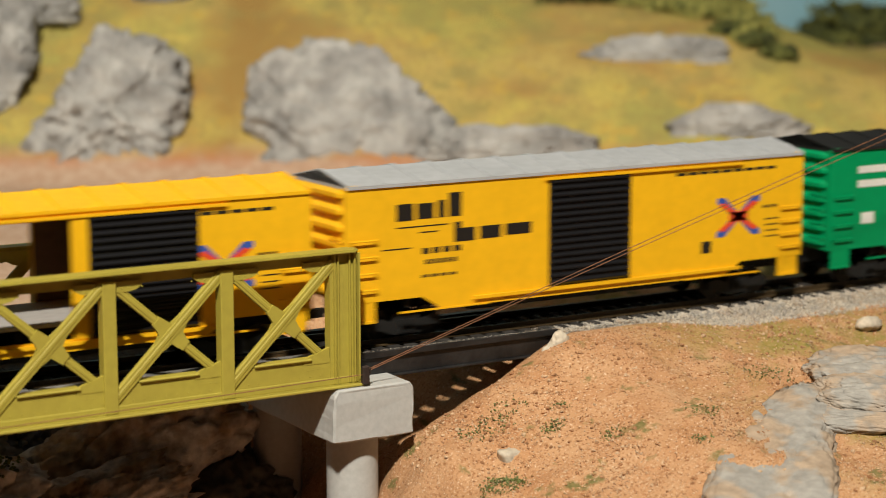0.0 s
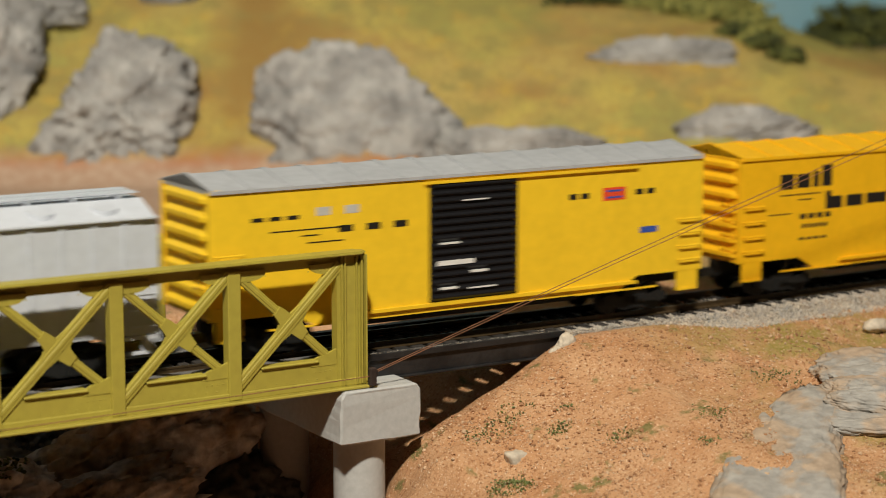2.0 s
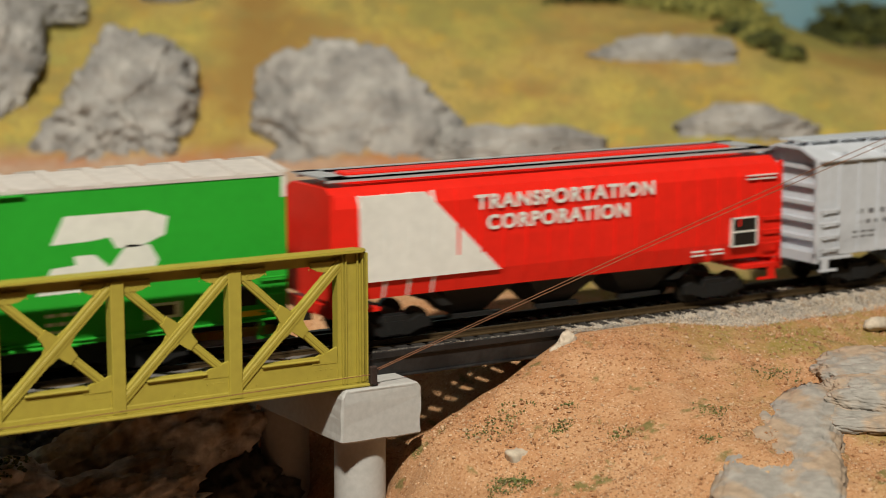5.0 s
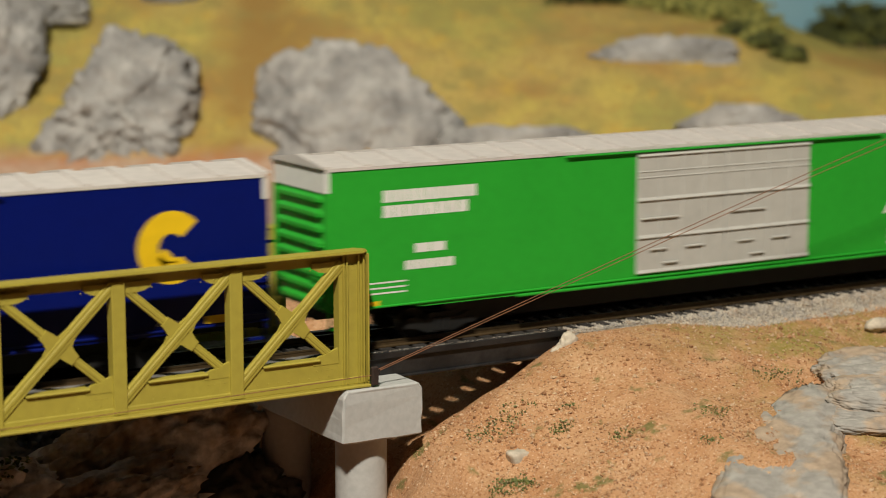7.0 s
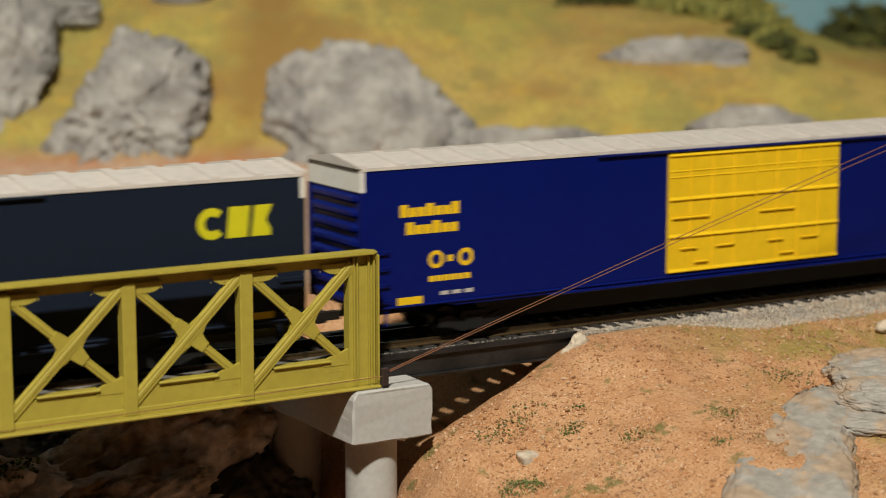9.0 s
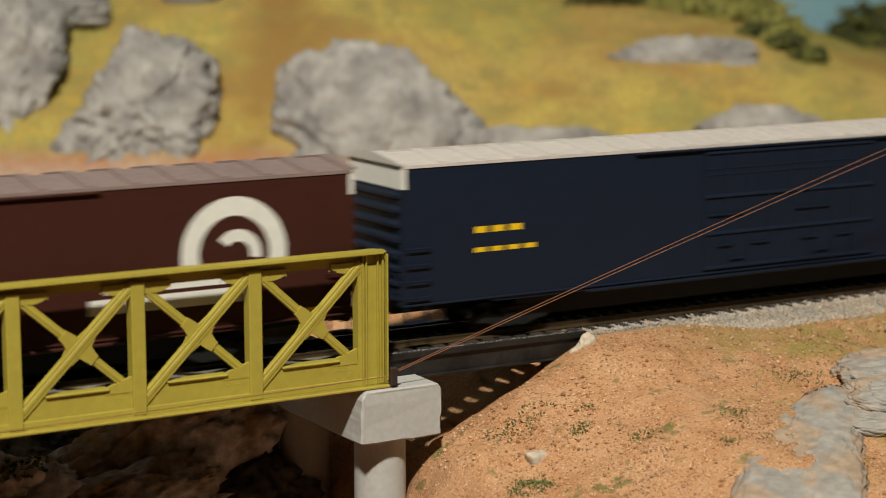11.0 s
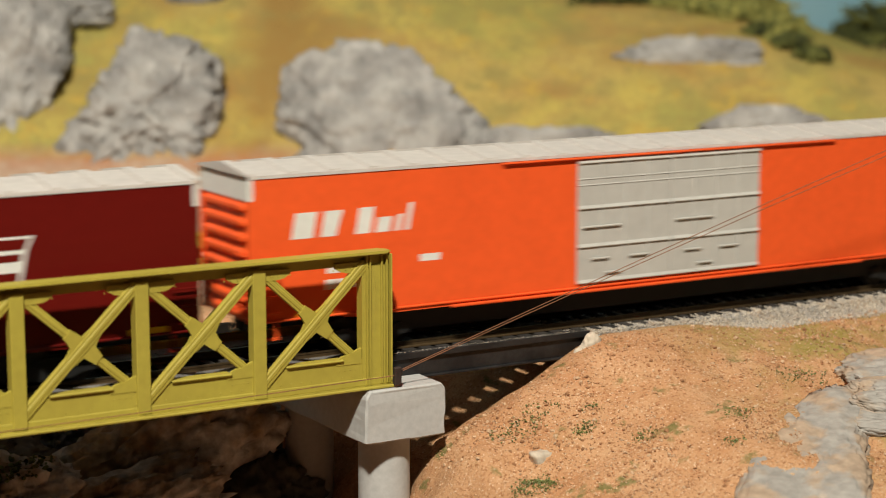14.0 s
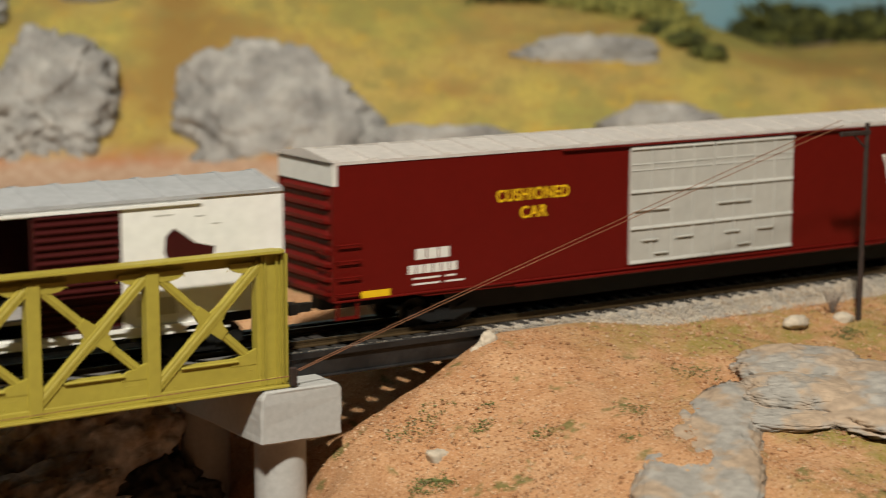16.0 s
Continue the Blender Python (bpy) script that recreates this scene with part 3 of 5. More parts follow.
def truss_side(bridge, y, out):
    """One truss; out is -1 or 1, the way its plated face looks."""
    X1, X0 = 27.39, -5.2
    def slab(bm, x0, x1, a, b, z0, z1, bevel=0.0):
        box(bm, x0, x1, min(y + out * a, y + out * b), max(y + out * a, y + out * b), z0, z1, bevel)
    bm = bmesh.new()
    slab(bm, X0, X1, -0.28, 0.02, 2.86, 3.17)
    part("top_chord", bm, TRUSS, bridge)
    bm = bmesh.new()
    slab(bm, X0, X1 - 0.02, -0.24, 0.40, 3.17, 3.275)
    corner = [e for e in bm.edges if abs(e.verts[0].co.x - e.verts[1].co.x) < 0.01 and abs(e.verts[0].co.y - e.verts[1].co.y) < 0.01]
    bmesh.ops.bevel(bm, geom=corner, offset=0.16, segments=3, affect="EDGES")
    bmesh.ops.bevel(bm, geom=[e for e in bm.edges if len(e.link_faces) == 2 and e.calc_face_angle() > 1.2], offset=0.035, segments=2, affect="EDGES")
    part("top_plate", bm, TRUSS, bridge)
    bm = bmesh.new()
    slab(bm, X0, X1, -0.25, 0.10, -0.715, 0.07)
    part("bottom_chord", bm, TRUSS, bridge)
    bm = bmesh.new()
    slab(bm, X0, X1, -0.32, 0.40, -0.80, -0.718, 0.02)
    part("bottom_plate", bm, TRUSS, bridge)
    bm = bmesh.new()
    slab(bm, X0, X1, 0.10, 0.15, -0.716, -0.50, 0.015)
    part("bottom_angle", bm, TRUSS, bridge)
    for a, b in ((X1 - 0.93, X1), (X0, X0 + 0.93)):
        bm = bmesh.new()
        slab(bm, a, b, -0.2, 0.125, -0.715, 2.855)
        slab(bm, a + 0.12, a + 0.17, -0.2, 0.19, -0.70, 3.16)
        slab(bm, a + 0.18, b, -0.1, 0.10, 2.80, 3.16)
        post = part("end_post", bm, TRUSS, bridge)
        for k, deep in ((0.25, 0.21), (0.63, 0.21), (0.78, 0.25), (0.90, 0.30)):
            bm = bmesh.new()
            slab(bm, a + k - 0.025, a + k + 0.025, 0.12, deep, -0.70, 3.16, 0.01)
            part("stiffener", bm, TRUSS, post)
    posts = [23.17 - 3.52 * i for i in range(8)]
    for x in posts:
        bm = bmesh.new()
        slab(bm, x - 0.20, x + 0.20, -0.19, 0.20, -0.70, 3.02, 0.02)
        part("post", bm, TRUSS, bridge)
    edges = [X1 - 0.80] + posts + [X0 + 0.95]
    for right, left in zip(edges, edges[1:]):
        lx, rx = left + 0.21, right + (0.0 if right > 25 else -0.12)
        bm = bmesh.new()
        ridged_bar(bm, (lx - 0.10, -0.34), (rx, 2.92), y, out, 0.33, 0.15, 0.018)
        part("diagonal", bm, TRUSS, bridge)
        ax, bx = left + 0.30, right - 0.20
        az, bz = 2.72, 0.02
        bm = bmesh.new()
        ridged_bar(bm, (ax, az), (bx, bz), y, out, 0.26, 0.09, 0.018)
        part("counter_diagonal", bm, TRUSS, bridge)
        # where the two bars cross
        k1, k2 = 3.16 / (rx - lx), (bz - az) / (bx - ax)
        mid = (az + 0.24 + k1 * lx - k2 * ax) / (k1 - k2)
        zm = -0.24 + k1 * (mid - lx)
        bm = bmesh.new()
        a1, a2 = math.atan2(k1, 1), math.atan2(k2, 1)
        arms = [a2, a1, a2 + math.pi, a1 + math.pi]
        ring_of = []
        for i, a in enumerate(arms):
            b = arms[(i + 1) % 4] + (2 * math.pi if i == 3 else 0)
            u, v = Vector((math.cos(a), math.sin(a))), Vector((-math.sin(a), math.cos(a)))
            u2, v2 = Vector((math.cos(b), math.sin(b))), Vector((-math.sin(b), math.cos(b)))
            half = (a + b) / 2
            wide = (b - a) > math.pi / 2
            ring_of += [u * 0.60 - v * 0.155, u * 0.60 + v * 0.155, u * 0.46 + v * 0.18,
                        Vector((math.cos(half), math.sin(half))) * (0.29 if wide else 0.36), u2 * 0.46 - v2 * 0.18]
        prism(bm, [(mid + p.x, zm + p.y) for p in ring_of], y + out * 0.02, y + out * 0.13)
        part("gusset", bm, TRUSS, bridge)
        for side, x in ((1, left + 0.18), (-1, right - 0.15)):
            for zz, d in ((2.87, -1), (0.06, 1)):
                if side == 1 and d == 1:
                    continue
                bm = bmesh.new()
                prism(bm, [(x, zz - d * 0.1), (x + side * 0.84, zz - d * 0.1), (x + side * 0.82, zz + d * 0.05), (x + side * 0.62, zz + d * 0.16), (x + side * 0.42, zz + d * 0.20), (x, zz + d * (0.20 if d < 0 else 0.36))],
                      y + out * 0.01, y + out * 0.115)
                part("gusset", bm, TRUSS, bridge)
        bm = bmesh.new()
        slab(bm, lx + 0.62, rx - 0.75, -0.2, 0.19, 0.07, 0.15, 0.03)
        part("flange", bm, TRUSS, bridge)
    bm = bmesh.new()
    def rivet(x, z, d):
        rod(bm, (x, y + out * d, z), (x, y + out * (d + 0.014), z), 0.024, 0.014, n=5)
    for right, left in zip(edges, edges[1:]):
        if right < 8:
            continue
        for k in range(4):
            rivet(right - 0.35 - 0.17 * k, -0.02, 0.10)
            rivet(right - 0.35 - 0.17 * k, -0.20, 0.10)
            rivet(right - 0.45 - 0.2 * k, 2.78, 0.115)
            rivet(left + 0.40 + 0.2 * k, 2.78, 0.115)
        p = left
        while p < right:
            rivet(p, -0.40, 0.10)
            p += 0.33
    z = -0.55
    while z < 2.75:
        rivet(X1 - 0.93 + 0.44, z, 0.12)
        rivet(X1 - 0.93 + 0.10, z, 0.12)
        z += 0.17
    part("rivets", bm, TRUSS, bridge)["kind"] = "stuff"


def bridge():
    b = tagged(empty("truss_bridge"), "olive-yellow riveted steel truss bridge on concrete piers", "bridge")
    truss_side(b, -2.7, -1)
    truss_side(b, 2.7, 1)
    for y in (-1.2, 1.2):
        bm = bmesh.new()
        box(bm, -5.2, 27.3, y - 0.12, y + 0.12, -0.84, -0.45)
        part("stringer", bm, BLACK_STEEL, b)
    bm = bmesh.new()
    box(bm, -5.1, 27.2, -2.36, 2.36, -0.452, -0.443)
    part("deck_plate", bm, BLACK_STEEL, b)
    bm = bmesh.new()
    box(bm, -0.15, 0.15, -2.35, 2.35, -0.44, -0.225, bevel=0.015)
    tie = part("deck_tie", bm, TIE, b)
    tie.location.x = -5.0 * CM
    x = -4.5
    while x < 27.2:
        shared("deck_tie", tie.data, b, x, random.uniform(-0.05, 0.05), random.uniform(-0.02, 0), random.uniform(-1, 1))
        x += 0.5
    for y0 in (-2.32, -1.90, -1.48, 1.08, 1.50, 1.92):
        x = -5.0
        while x < 27.0:
            ln = random.uniform(3.2, 4.4)
            bm = bmesh.new()
            e = min(x + ln - 0.04, 27.25)
            box(bm, x, e, y0, y0 + 0.40, -0.222, -0.12 + random.uniform(-0.02, 0.02), bevel=0.015)
            part("walkway_plank", bm, DECK, b)
            x += ln


bridge()


def approach_span():
    s = tagged(empty("girder_span"), "black steel plate girder span between pier and bank", "bridge")
    for y, o in ((-1.78, -1), (1.78, 1)):
        bm = bmesh.new()
        lo, hi = sorted((y, y + o * 0.10))
        box(bm, 27.60, 35.1, lo, hi, -0.86, -0.14)
        part("web", bm, BLACK_STEEL, s)
        bm = bmesh.new()
        lo, hi = sorted((y - o * 0.08, y + o * 0.22))
        box(bm, 27.60, 35.1, lo, hi, -0.30, -0.10, bevel=0.02)
        part("top_flange", bm, BLACK_STEEL, s)
        bm = bmesh.new()
        box(bm, 27.60, 34.4, lo, hi, -0.93, -0.86, bevel=0.02)
        part("bottom_flange", bm, BLACK_STEEL, s)
    bm = bmesh.new()
    box(bm, -0.21, 0.21, -1.66, 1.66, -0.40, -0.212, bevel=0.015)
    tie = part("deck_tie", bm, TIE, s)
    tie.location.x = 27.9 * CM
    x = 28.45
    while x < 35:
        shared("deck_tie", tie.data, s, x, 0, random.uniform(-0.02, 0), random.uniform(-1, 1))
        x += 0.6
    # fine pale grit along the girder's top edge
    grains("girder_grit", [(random.uniform(27.7, 35), -1.92 + random.gauss(0, 0.05), -0.09, random.uniform(0.008, 0.018)) for _ in range(420)],
           [BALLAST, NEAR_ROCK], "pale ballast grit along the girder edge", "grit")


approach_span()


def pier(x, depth, label):
    """A bent: a chamfered cap beam across the track on two round columns."""
    p = tagged(empty("pier", x, 0, 0), label, "pier", "bridge piers")
    bm = bmesh.new()
    prism(bm, [(-1.38, -2.42), (1.34, -2.44), (1.36, -1.0), (1.22, -0.82), (-1.20, -0.82), (-1.33, -1.02)], -3.2, 3.9)
    bmesh.ops.bevel(bm, geom=list(bm.edges), offset=0.05, segments=1, affect="EDGES")
    bmesh.ops.subdivide_edges(bm, edges=list(bm.edges), cuts=5, use_grid_fill=True)
    for v in bm.verts:
        v.co += Vector([(0.04 * noise.noise(v.co * 2.2 + Vector((k * 9, 0, 0))) if k != 2 or v.co.z < -0.9 else 0.0) for k in range(3)])
    part("cap", bm, CONCRETE, p)
    for y in (-1.95, 3.1):
        bm = bmesh.new()
        rod(bm, (-0.08, y, -2.38), (-0.08, y, -depth), 0.78, 0.80, n=40)
        ob = part("column", bm, CONCRETE, p, smooth=True)
        ob.data.set_sharp_from_angle(angle=radians(40))


pier(27.72, 12, "pale grey concrete pier with a chamfered cap under the truss end")
pier(-4.6, 12, "grey concrete pier with two round columns under the truss end")


# ---- poles and threads ----
def sagging(bm, a, b, sag, r, steps=14):
    a, b = Vector(a), Vector(b)
    pts = [a.lerp(b, i / steps) - Vector((0, 0, sag * 4 * (i / steps) * (1 - i / steps))) for i in range(steps + 1)]
    for p, q in zip(pts, pts[1:]):
        rod(bm, p, q, r, n=6, caps=False)


def utility_pole():
    p = tagged(empty("utility_pole", 49.07, -4.38, height(49.07, -4.38) - 0.1), "thin dark wooden pole beside the track", "utility pole")
    bm = bmesh.new()
    rod(bm, (0, 0, 0), (0.10, 0.0, 6.95), 0.10, 0.085, n=12)
    part("shaft", bm, POLE_WOOD, p)
    bm = bmesh.new()
    box(bm, -1.15, 0.22, -0.08, 0.08, 6.55, 6.7, bevel=0.02)
    beam(bm, (-0.5, 0, 6.56), (0.08, 0, 6.05), 0.06, 0.06)
    part("crossarm", bm, POLE_WOOD, p)


utility_pole()


def threads():
    for dz, dy in ((0.0, 0.0), (0.09, 0.1)):
        bm = bmesh.new()
        sagging(bm, (27.45, -3.06 + dy * 0.3, -0.42 + dz * 0.4), (48.0, -4.42 + dy, 5.90 + dz * 1.8), -0.08, 0.0135)
        tagged(part("thread_line", bm, WIRE), "thin brown thread line strung from the truss to a pole", "wire", "thread lines")
    bm = bmesh.new()
    sagging(bm, (-4.9, -3.12, -0.62), (27.5, -3.12, -0.45), 0.1, 0.014, steps=4)
    tagged(part("thread_line", bm, WIRE), "thin brown thread along the truss bottom chord", "wire", "thread lines")
    bm = bmesh.new()
    sagging(bm, (47.95, -4.42, 6.0), (60.0, -5.4, 5.9), 0.05, 0.016, steps=5)
    tagged(part("thread_line", bm, WHITE_WIRE), "thin white thread running from the pole", "wire", "thread lines")
    bm = bmesh.new()
    for a in range(5):
        c = Vector((27.5 + random.uniform(-0.1, 0.1), -3.1, -0.45 + random.uniform(-0.2, 0.1)))
        rod(bm, c, c + Vector((random.uniform(-0.1, 0.1), -0.05, random.uniform(0.1, 0.35))), 0.03, 0.02, n=6)
    box(bm, 27.36, 27.58, -3.2, -3.05, -0.75, -0.2, bevel=0.03)
    tagged(part("thread_knot", bm, POLE_WOOD), "brown knotted thread end glued on the truss corner", "wire")


threads()


# ---- freight cars; each one has its centre at x = 0, rail top at z = 0, and its plain side at y = -W / 2 ----
W = 3.4


def wheelset(parent, x):
    bm = bmesh.new()
    for y in (-0.82, 0.82):
        rod(bm, (0, y - 0.12, 0), (0, y + 0.12, 0), 0.47, n=20)
        rod(bm, (0, y * 1.16 - 0.03, 0), (0, y * 1.16 + 0.03, 0), 0.33, 0.2, n=12)
        s = 1 if y > 0 else -1
        for a in range(4):
            c = Vector((math.cos(a * 1.571) * 0.27, y + s * 0.13, math.sin(a * 1.571) * 0.27))
            rod(bm, c, c + Vector((0, s * 0.03, 0)), 0.06, n=6)
    rod(bm, (0, -0.8, 0), (0, 0.8, 0), 0.1, n=8)
    ob = part("wheelset", bm, WHEEL, parent)
    ob.location = (x * CM, 0, 0.475 * CM)
    return ob


def truck(car, x):
    bm = bmesh.new()
    for y in (-1.12, 1.12):
        prism(bm, [(-1.25, 0.62), (-0.95, 0.72), (-0.5, 0.55), (-0.42, 0.78), (0.42, 0.78), (0.5, 0.55), (0.95, 0.72), (1.25, 0.62), (1.25, 0.35), (0.9, 0.33), (0.45, 0.16), (-0.45, 0.16), (-0.9, 0.33), (-1.25, 0.35)], y - 0.1, y + 0.1)
        for k in (-0.2, 0.0, 0.2):
            rod(bm, (k, y * 1.1, 0.22), (k, y * 1.1, 0.62), 0.07, n=8)
    box(bm, -0.35, 0.35, -1.1, 1.1, 0.5, 0.85)
    t = part("truck", bm, UNDER, car)
    t.location.x = x * CM
    return [wheelset(t, -0.88), wheelset(t, 0.88)]


def coupler(car, x, d):
    bm = bmesh.new()
    box(bm, min(x, x + d * 0.55), max(x, x + d * 0.55), -0.12, 0.12, 0.72, 0.98)
    box(bm, min(x + d * 0.5, x + d * 0.9), max(x + d * 0.5, x + d * 0.9), -0.2, 0.16, 0.66, 1.04, bevel=0.04)
    part("coupler", bm, WHEEL, car)


def rungs(car, x0, x1, zs, mat):
    for z in zs:
        bm = bmesh.new()
        rod(bm, (x0, -W / 2 - 0.13, z), (x1, -W / 2 - 0.13, z), 0.028, n=6)
        for x in (x0, x1):
            rod(bm, (x, -W / 2 - 0.13, z), (x, -W / 2 + 0.02, z), 0.024, n=5)
        part("rung", bm, mat, car)


def end_rungs(car, x, d, y0, y1, zs, mat):
    for z in zs:
        bm = bmesh.new()
        rod(bm, (x + d * 0.13, y0, z), (x + d * 0.13, y1, z), 0.028, n=6)
        for y in (y0, y1):
            rod(bm, (x + d * 0.13, y, z), (x, y, z), 0.024, n=5)
        part("rung", bm, mat, car)


def mark(car, mat, blocks, name="lettering", lift=0.006):
    """Plain raised shapes on the near side: (x0, x1, z0, z1) or an outline in (x, z)."""
    bm = bmesh.new()
    for b in blocks:
        o = [(b[0], b[2]), (b[1], b[2]), (b[1], b[3]), (b[0], b[3])] if len(b) == 4 and not isinstance(b[0], tuple) else b
        prism(bm, o, -W / 2 - lift, -W / 2 + 0.02)
    bmesh.ops.remove_doubles(bm, verts=bm.verts, dist=0.002)
    inner = collections.Counter(frozenset(f.verts) for f in bm.faces)
    bmesh.ops.delete(bm, geom=[f for f in bm.faces if inner[frozenset(f.verts)] > 1], context="FACES")
    # every loose shape becomes a part of its own
    left = set(bm.verts)
    while left:
        reach = [left.pop()]
        for v in reach:
            for e in v.link_edges:
                w = e.other_vert(v)
                if w in left:
                    left.discard(w)
                    reach.append(w)
        one = bmesh.new()
        twin = {v: one.verts.new(v.co) for v in reach}
        for f in {f for v in reach for f in v.link_faces}:
            one.faces.new([twin[v] for v in f.verts])
        part(name, one, mat, car)
    bm.free()


def word(x0, x1, z0, z1, n, gap=0.3, ragged=0.0):
    """n blocks in a row in place of letters."""
    w = (x1 - x0) / n
    return [(x0 + i * w, x0 + (i + 1 - gap) * w, z0, z1 + ragged * (1 if (i * 7) % 3 == 0 else 0)) for i in range(n)]


def ring(cx, cz, r0, r1, a0, a1, n=22):
    """Outline of a ring's arc, as quads."""
    out = []
    for i in range(n):
        a, b = radians(a0 + (a1 - a0) * i / n), radians(a0 + (a1 - a0) * (i + 1) / n)
        out.append([(cx + r0 * math.cos(a), cz + r0 * math.sin(a)), (cx + r1 * math.cos(a), cz + r1 * math.sin(a)),
                    (cx + r1 * math.cos(b), cz + r1 * math.sin(b)), (cx + r0 * math.cos(b), cz + r0 * math.sin(b))])
    return out


def text(car, words, x, z, size, mat, squeeze=1.0, weight=0.018):
    """Raised words on the near side, with the built-in font."""
    cu = bpy.data.curves.new("lettering", "FONT")
    cu.body, cu.size, cu.extrude, cu.offset, cu.space_character = words, size * CM, 0.006 * CM, weight * size * CM, 1.12
    tmp = bpy.data.objects.new("lettering", cu)
    scene.collection.objects.link(tmp)
    me = bpy.data.meshes.new_from_object(tmp.evaluated_get(bpy.context.evaluated_depsgraph_get()))
    bpy.data.objects.remove(tmp)
    me.transform(Matrix.Diagonal((squeeze, 1, 1, 1)))
    me.transform(Matrix.Translation((x * CM, (-W / 2 - 0.008) * CM, z * CM)) @ Matrix.Rotation(radians(90), 4, "X"))
    me.materials.append(mat)
    ob = new("lettering", me)
    ob.parent = car
    return ob


def corrugated_end(car, x, d, z0, z1, mat, ribs, name="end_panel"):
    bm = bmesh.new()
    box(bm, min(x, x - d * 0.08), max(x, x - d * 0.08), -W / 2 + 0.01, W / 2 - 0.01, z0, z1)
    for y in (-W / 2 + 0.06, W / 2 - 0.06):
        box(bm, min(x, x + d * 0.06), max(x, x + d * 0.06), y - 0.06, y + 0.06, z0, z1)
    panel = part(name, bm, mat, car)
    step = (z1 - z0) / ribs
    for i in range(ribs):
        bm = bmesh.new()
        zc = z0 + (i + 0.5) * step
        prof = [(x, zc - step * 0.36), (x + d * 0.13, zc - step * 0.12), (x + d * 0.13, zc + step * 0.12), (x, zc + step * 0.36)]
        f = [[bm.verts.new((px, y, pz)) for px, pz in prof] for y in (-W / 2 + 0.15, -W / 2 + 0.4, W / 2 - 0.4, W / 2 - 0.15)]
        for k in (0, 3):
            for v in f[k]:
                v.co.x = x
                v.co.z = zc + (v.co.z - zc) * 0.4
        for a, b in zip(f, f[1:]):
            for j in range(3):
                bm.faces.new((a[j], a[j + 1], b[j + 1], b[j]))
        part("end_rib", bm, mat, panel)
    return panel


def shell(car, L, z0, z1, d0, d1, mat, drop, near_open=None, floor_mat=CAR_FLOOR):
    """Side walls with a door opening from d0 to d1 (fractions of the length from the rear), a floor and a centre sill."""
    h = L / 2
    a, b = -h + d0 * L, -h + d1 * L
    for y, o in ((-W / 2, 1), (W / 2, -1)):
        lo, hi = sorted((y, y + o * 0.09))
        bm = bmesh.new()
        prism(bm, [(-h, z0 + drop), (-h + 2.6, z0 + drop), (-h + 3.3, z0), (a, z0), (a, z1), (-h, z1)], lo, hi)
        part("side_panel", bm, mat, car)
        bm = bmesh.new()
        prism(bm, [(b, z0), (h - 3.3, z0), (h - 2.6, z0 + drop), (h, z0 + drop), (h, z1), (b, z1)], lo, hi)
        part("side_panel", bm, mat, car)
        bm = bmesh.new()
        box(bm, a, b, lo, hi, z1 - 0.22, z1)
        part("door_header", bm, mat, car)
        bm = bmesh.new()
        box(bm, a, b, lo, hi, z0, z0 + 0.34)
        part("door_sill", bm, mat, car)
    bm = bmesh.new()
    box(bm, -h + 0.1, h - 0.1, -W / 2 + 0.095, W / 2 - 0.095, z0 + 0.30 + drop, z0 + 0.40 + drop)
    part("floor", bm, floor_mat, car)
    bm = bmesh.new()
    box(bm, -h + 0.3, h - 0.3, -0.3, 0.3, 0.75, z0 + 0.28 + drop)
    for k in range(-3, 4):
        box(bm, k * L / 8 - 0.06, k * L / 8 + 0.06, -1.5, 1.5, z0 + 0.1, z0 + 0.28 + drop)
    part("underframe", bm, UNDER, car)
    # black box added between the trucks to stand for deep shade under the car
    bm = bmesh.new()
    box(bm, -h + 4.2 + drop, h - 4.2 - drop, -1.15, 1.15, 0.42 if L > 20 else 0.66, z0 + 0.1)
    part("under_shade_box", bm, UNDER, car)
    for s in (-1, 1):
        coupler(car, s * (h - 0.1), s)


def roof(car, L, z, peak, mat, seams, over=0.06, name="roof", half=0.05, rise=0.05):
    h = L / 2 + 0.02
    bm = bmesh.new()
    prof = [(-W / 2 - over, z - 0.02), (-W / 2 - over, z + 0.08), (0, z + peak), (W / 2 + over, z + 0.08), (W / 2 + over, z - 0.02)]
    extrude_x(bm, prof, -h, h)
    top = part(name, bm, mat, car)
    bm = bmesh.new()
    extrude_x(bm, [(-W / 2 - over + 0.02, z + 0.07), (-W / 2 - over + 0.02, z + 0.07 + rise), (0, z + peak + rise), (W / 2 + over - 0.02, z + 0.07 + rise), (W / 2 + over - 0.02, z + 0.07)], -half, half)
    rib = part("roof_rib", bm, mat, top)
    rib.location.x = (-h + 0.05) * CM
    for i in range(1, seams + 1):
        shared("roof_rib", rib.data, top, -h + 0.05 + (2 * h - 0.1) * i / seams, 0, 0)
    return top


def ribbed_door(car, x0, x1, z0, z1, mat, ribs, y=-W / 2 - 0.02, proud=0.07):
    bm = bmesh.new()
    box(bm, x0, x1, y, y + 0.10, z0, z1)
    door = part("door", bm, mat, car, "ribbed sliding door")
    step = (z1 - z0) / ribs
    for i in range(ribs):
        bm = bmesh.new()
        z = z0 + (i + 0.5) * step
        v = [[bm.verts.new((x, y - k, zz)) for k, zz in ((0, z - step * 0.38), (proud, z - step * 0.05), (proud, z + step * 0.12), (0, z + step * 0.35))] for x in (x0 + 0.08, x1 - 0.08)]
        for j in range(3):
            bm.faces.new((v[0][j], v[0][j + 1], v[1][j + 1], v[1][j]))
        bm.faces.new(v[0]), bm.faces.new(v[1][::-1])
        part("door_rib", bm, mat, door)
    return door


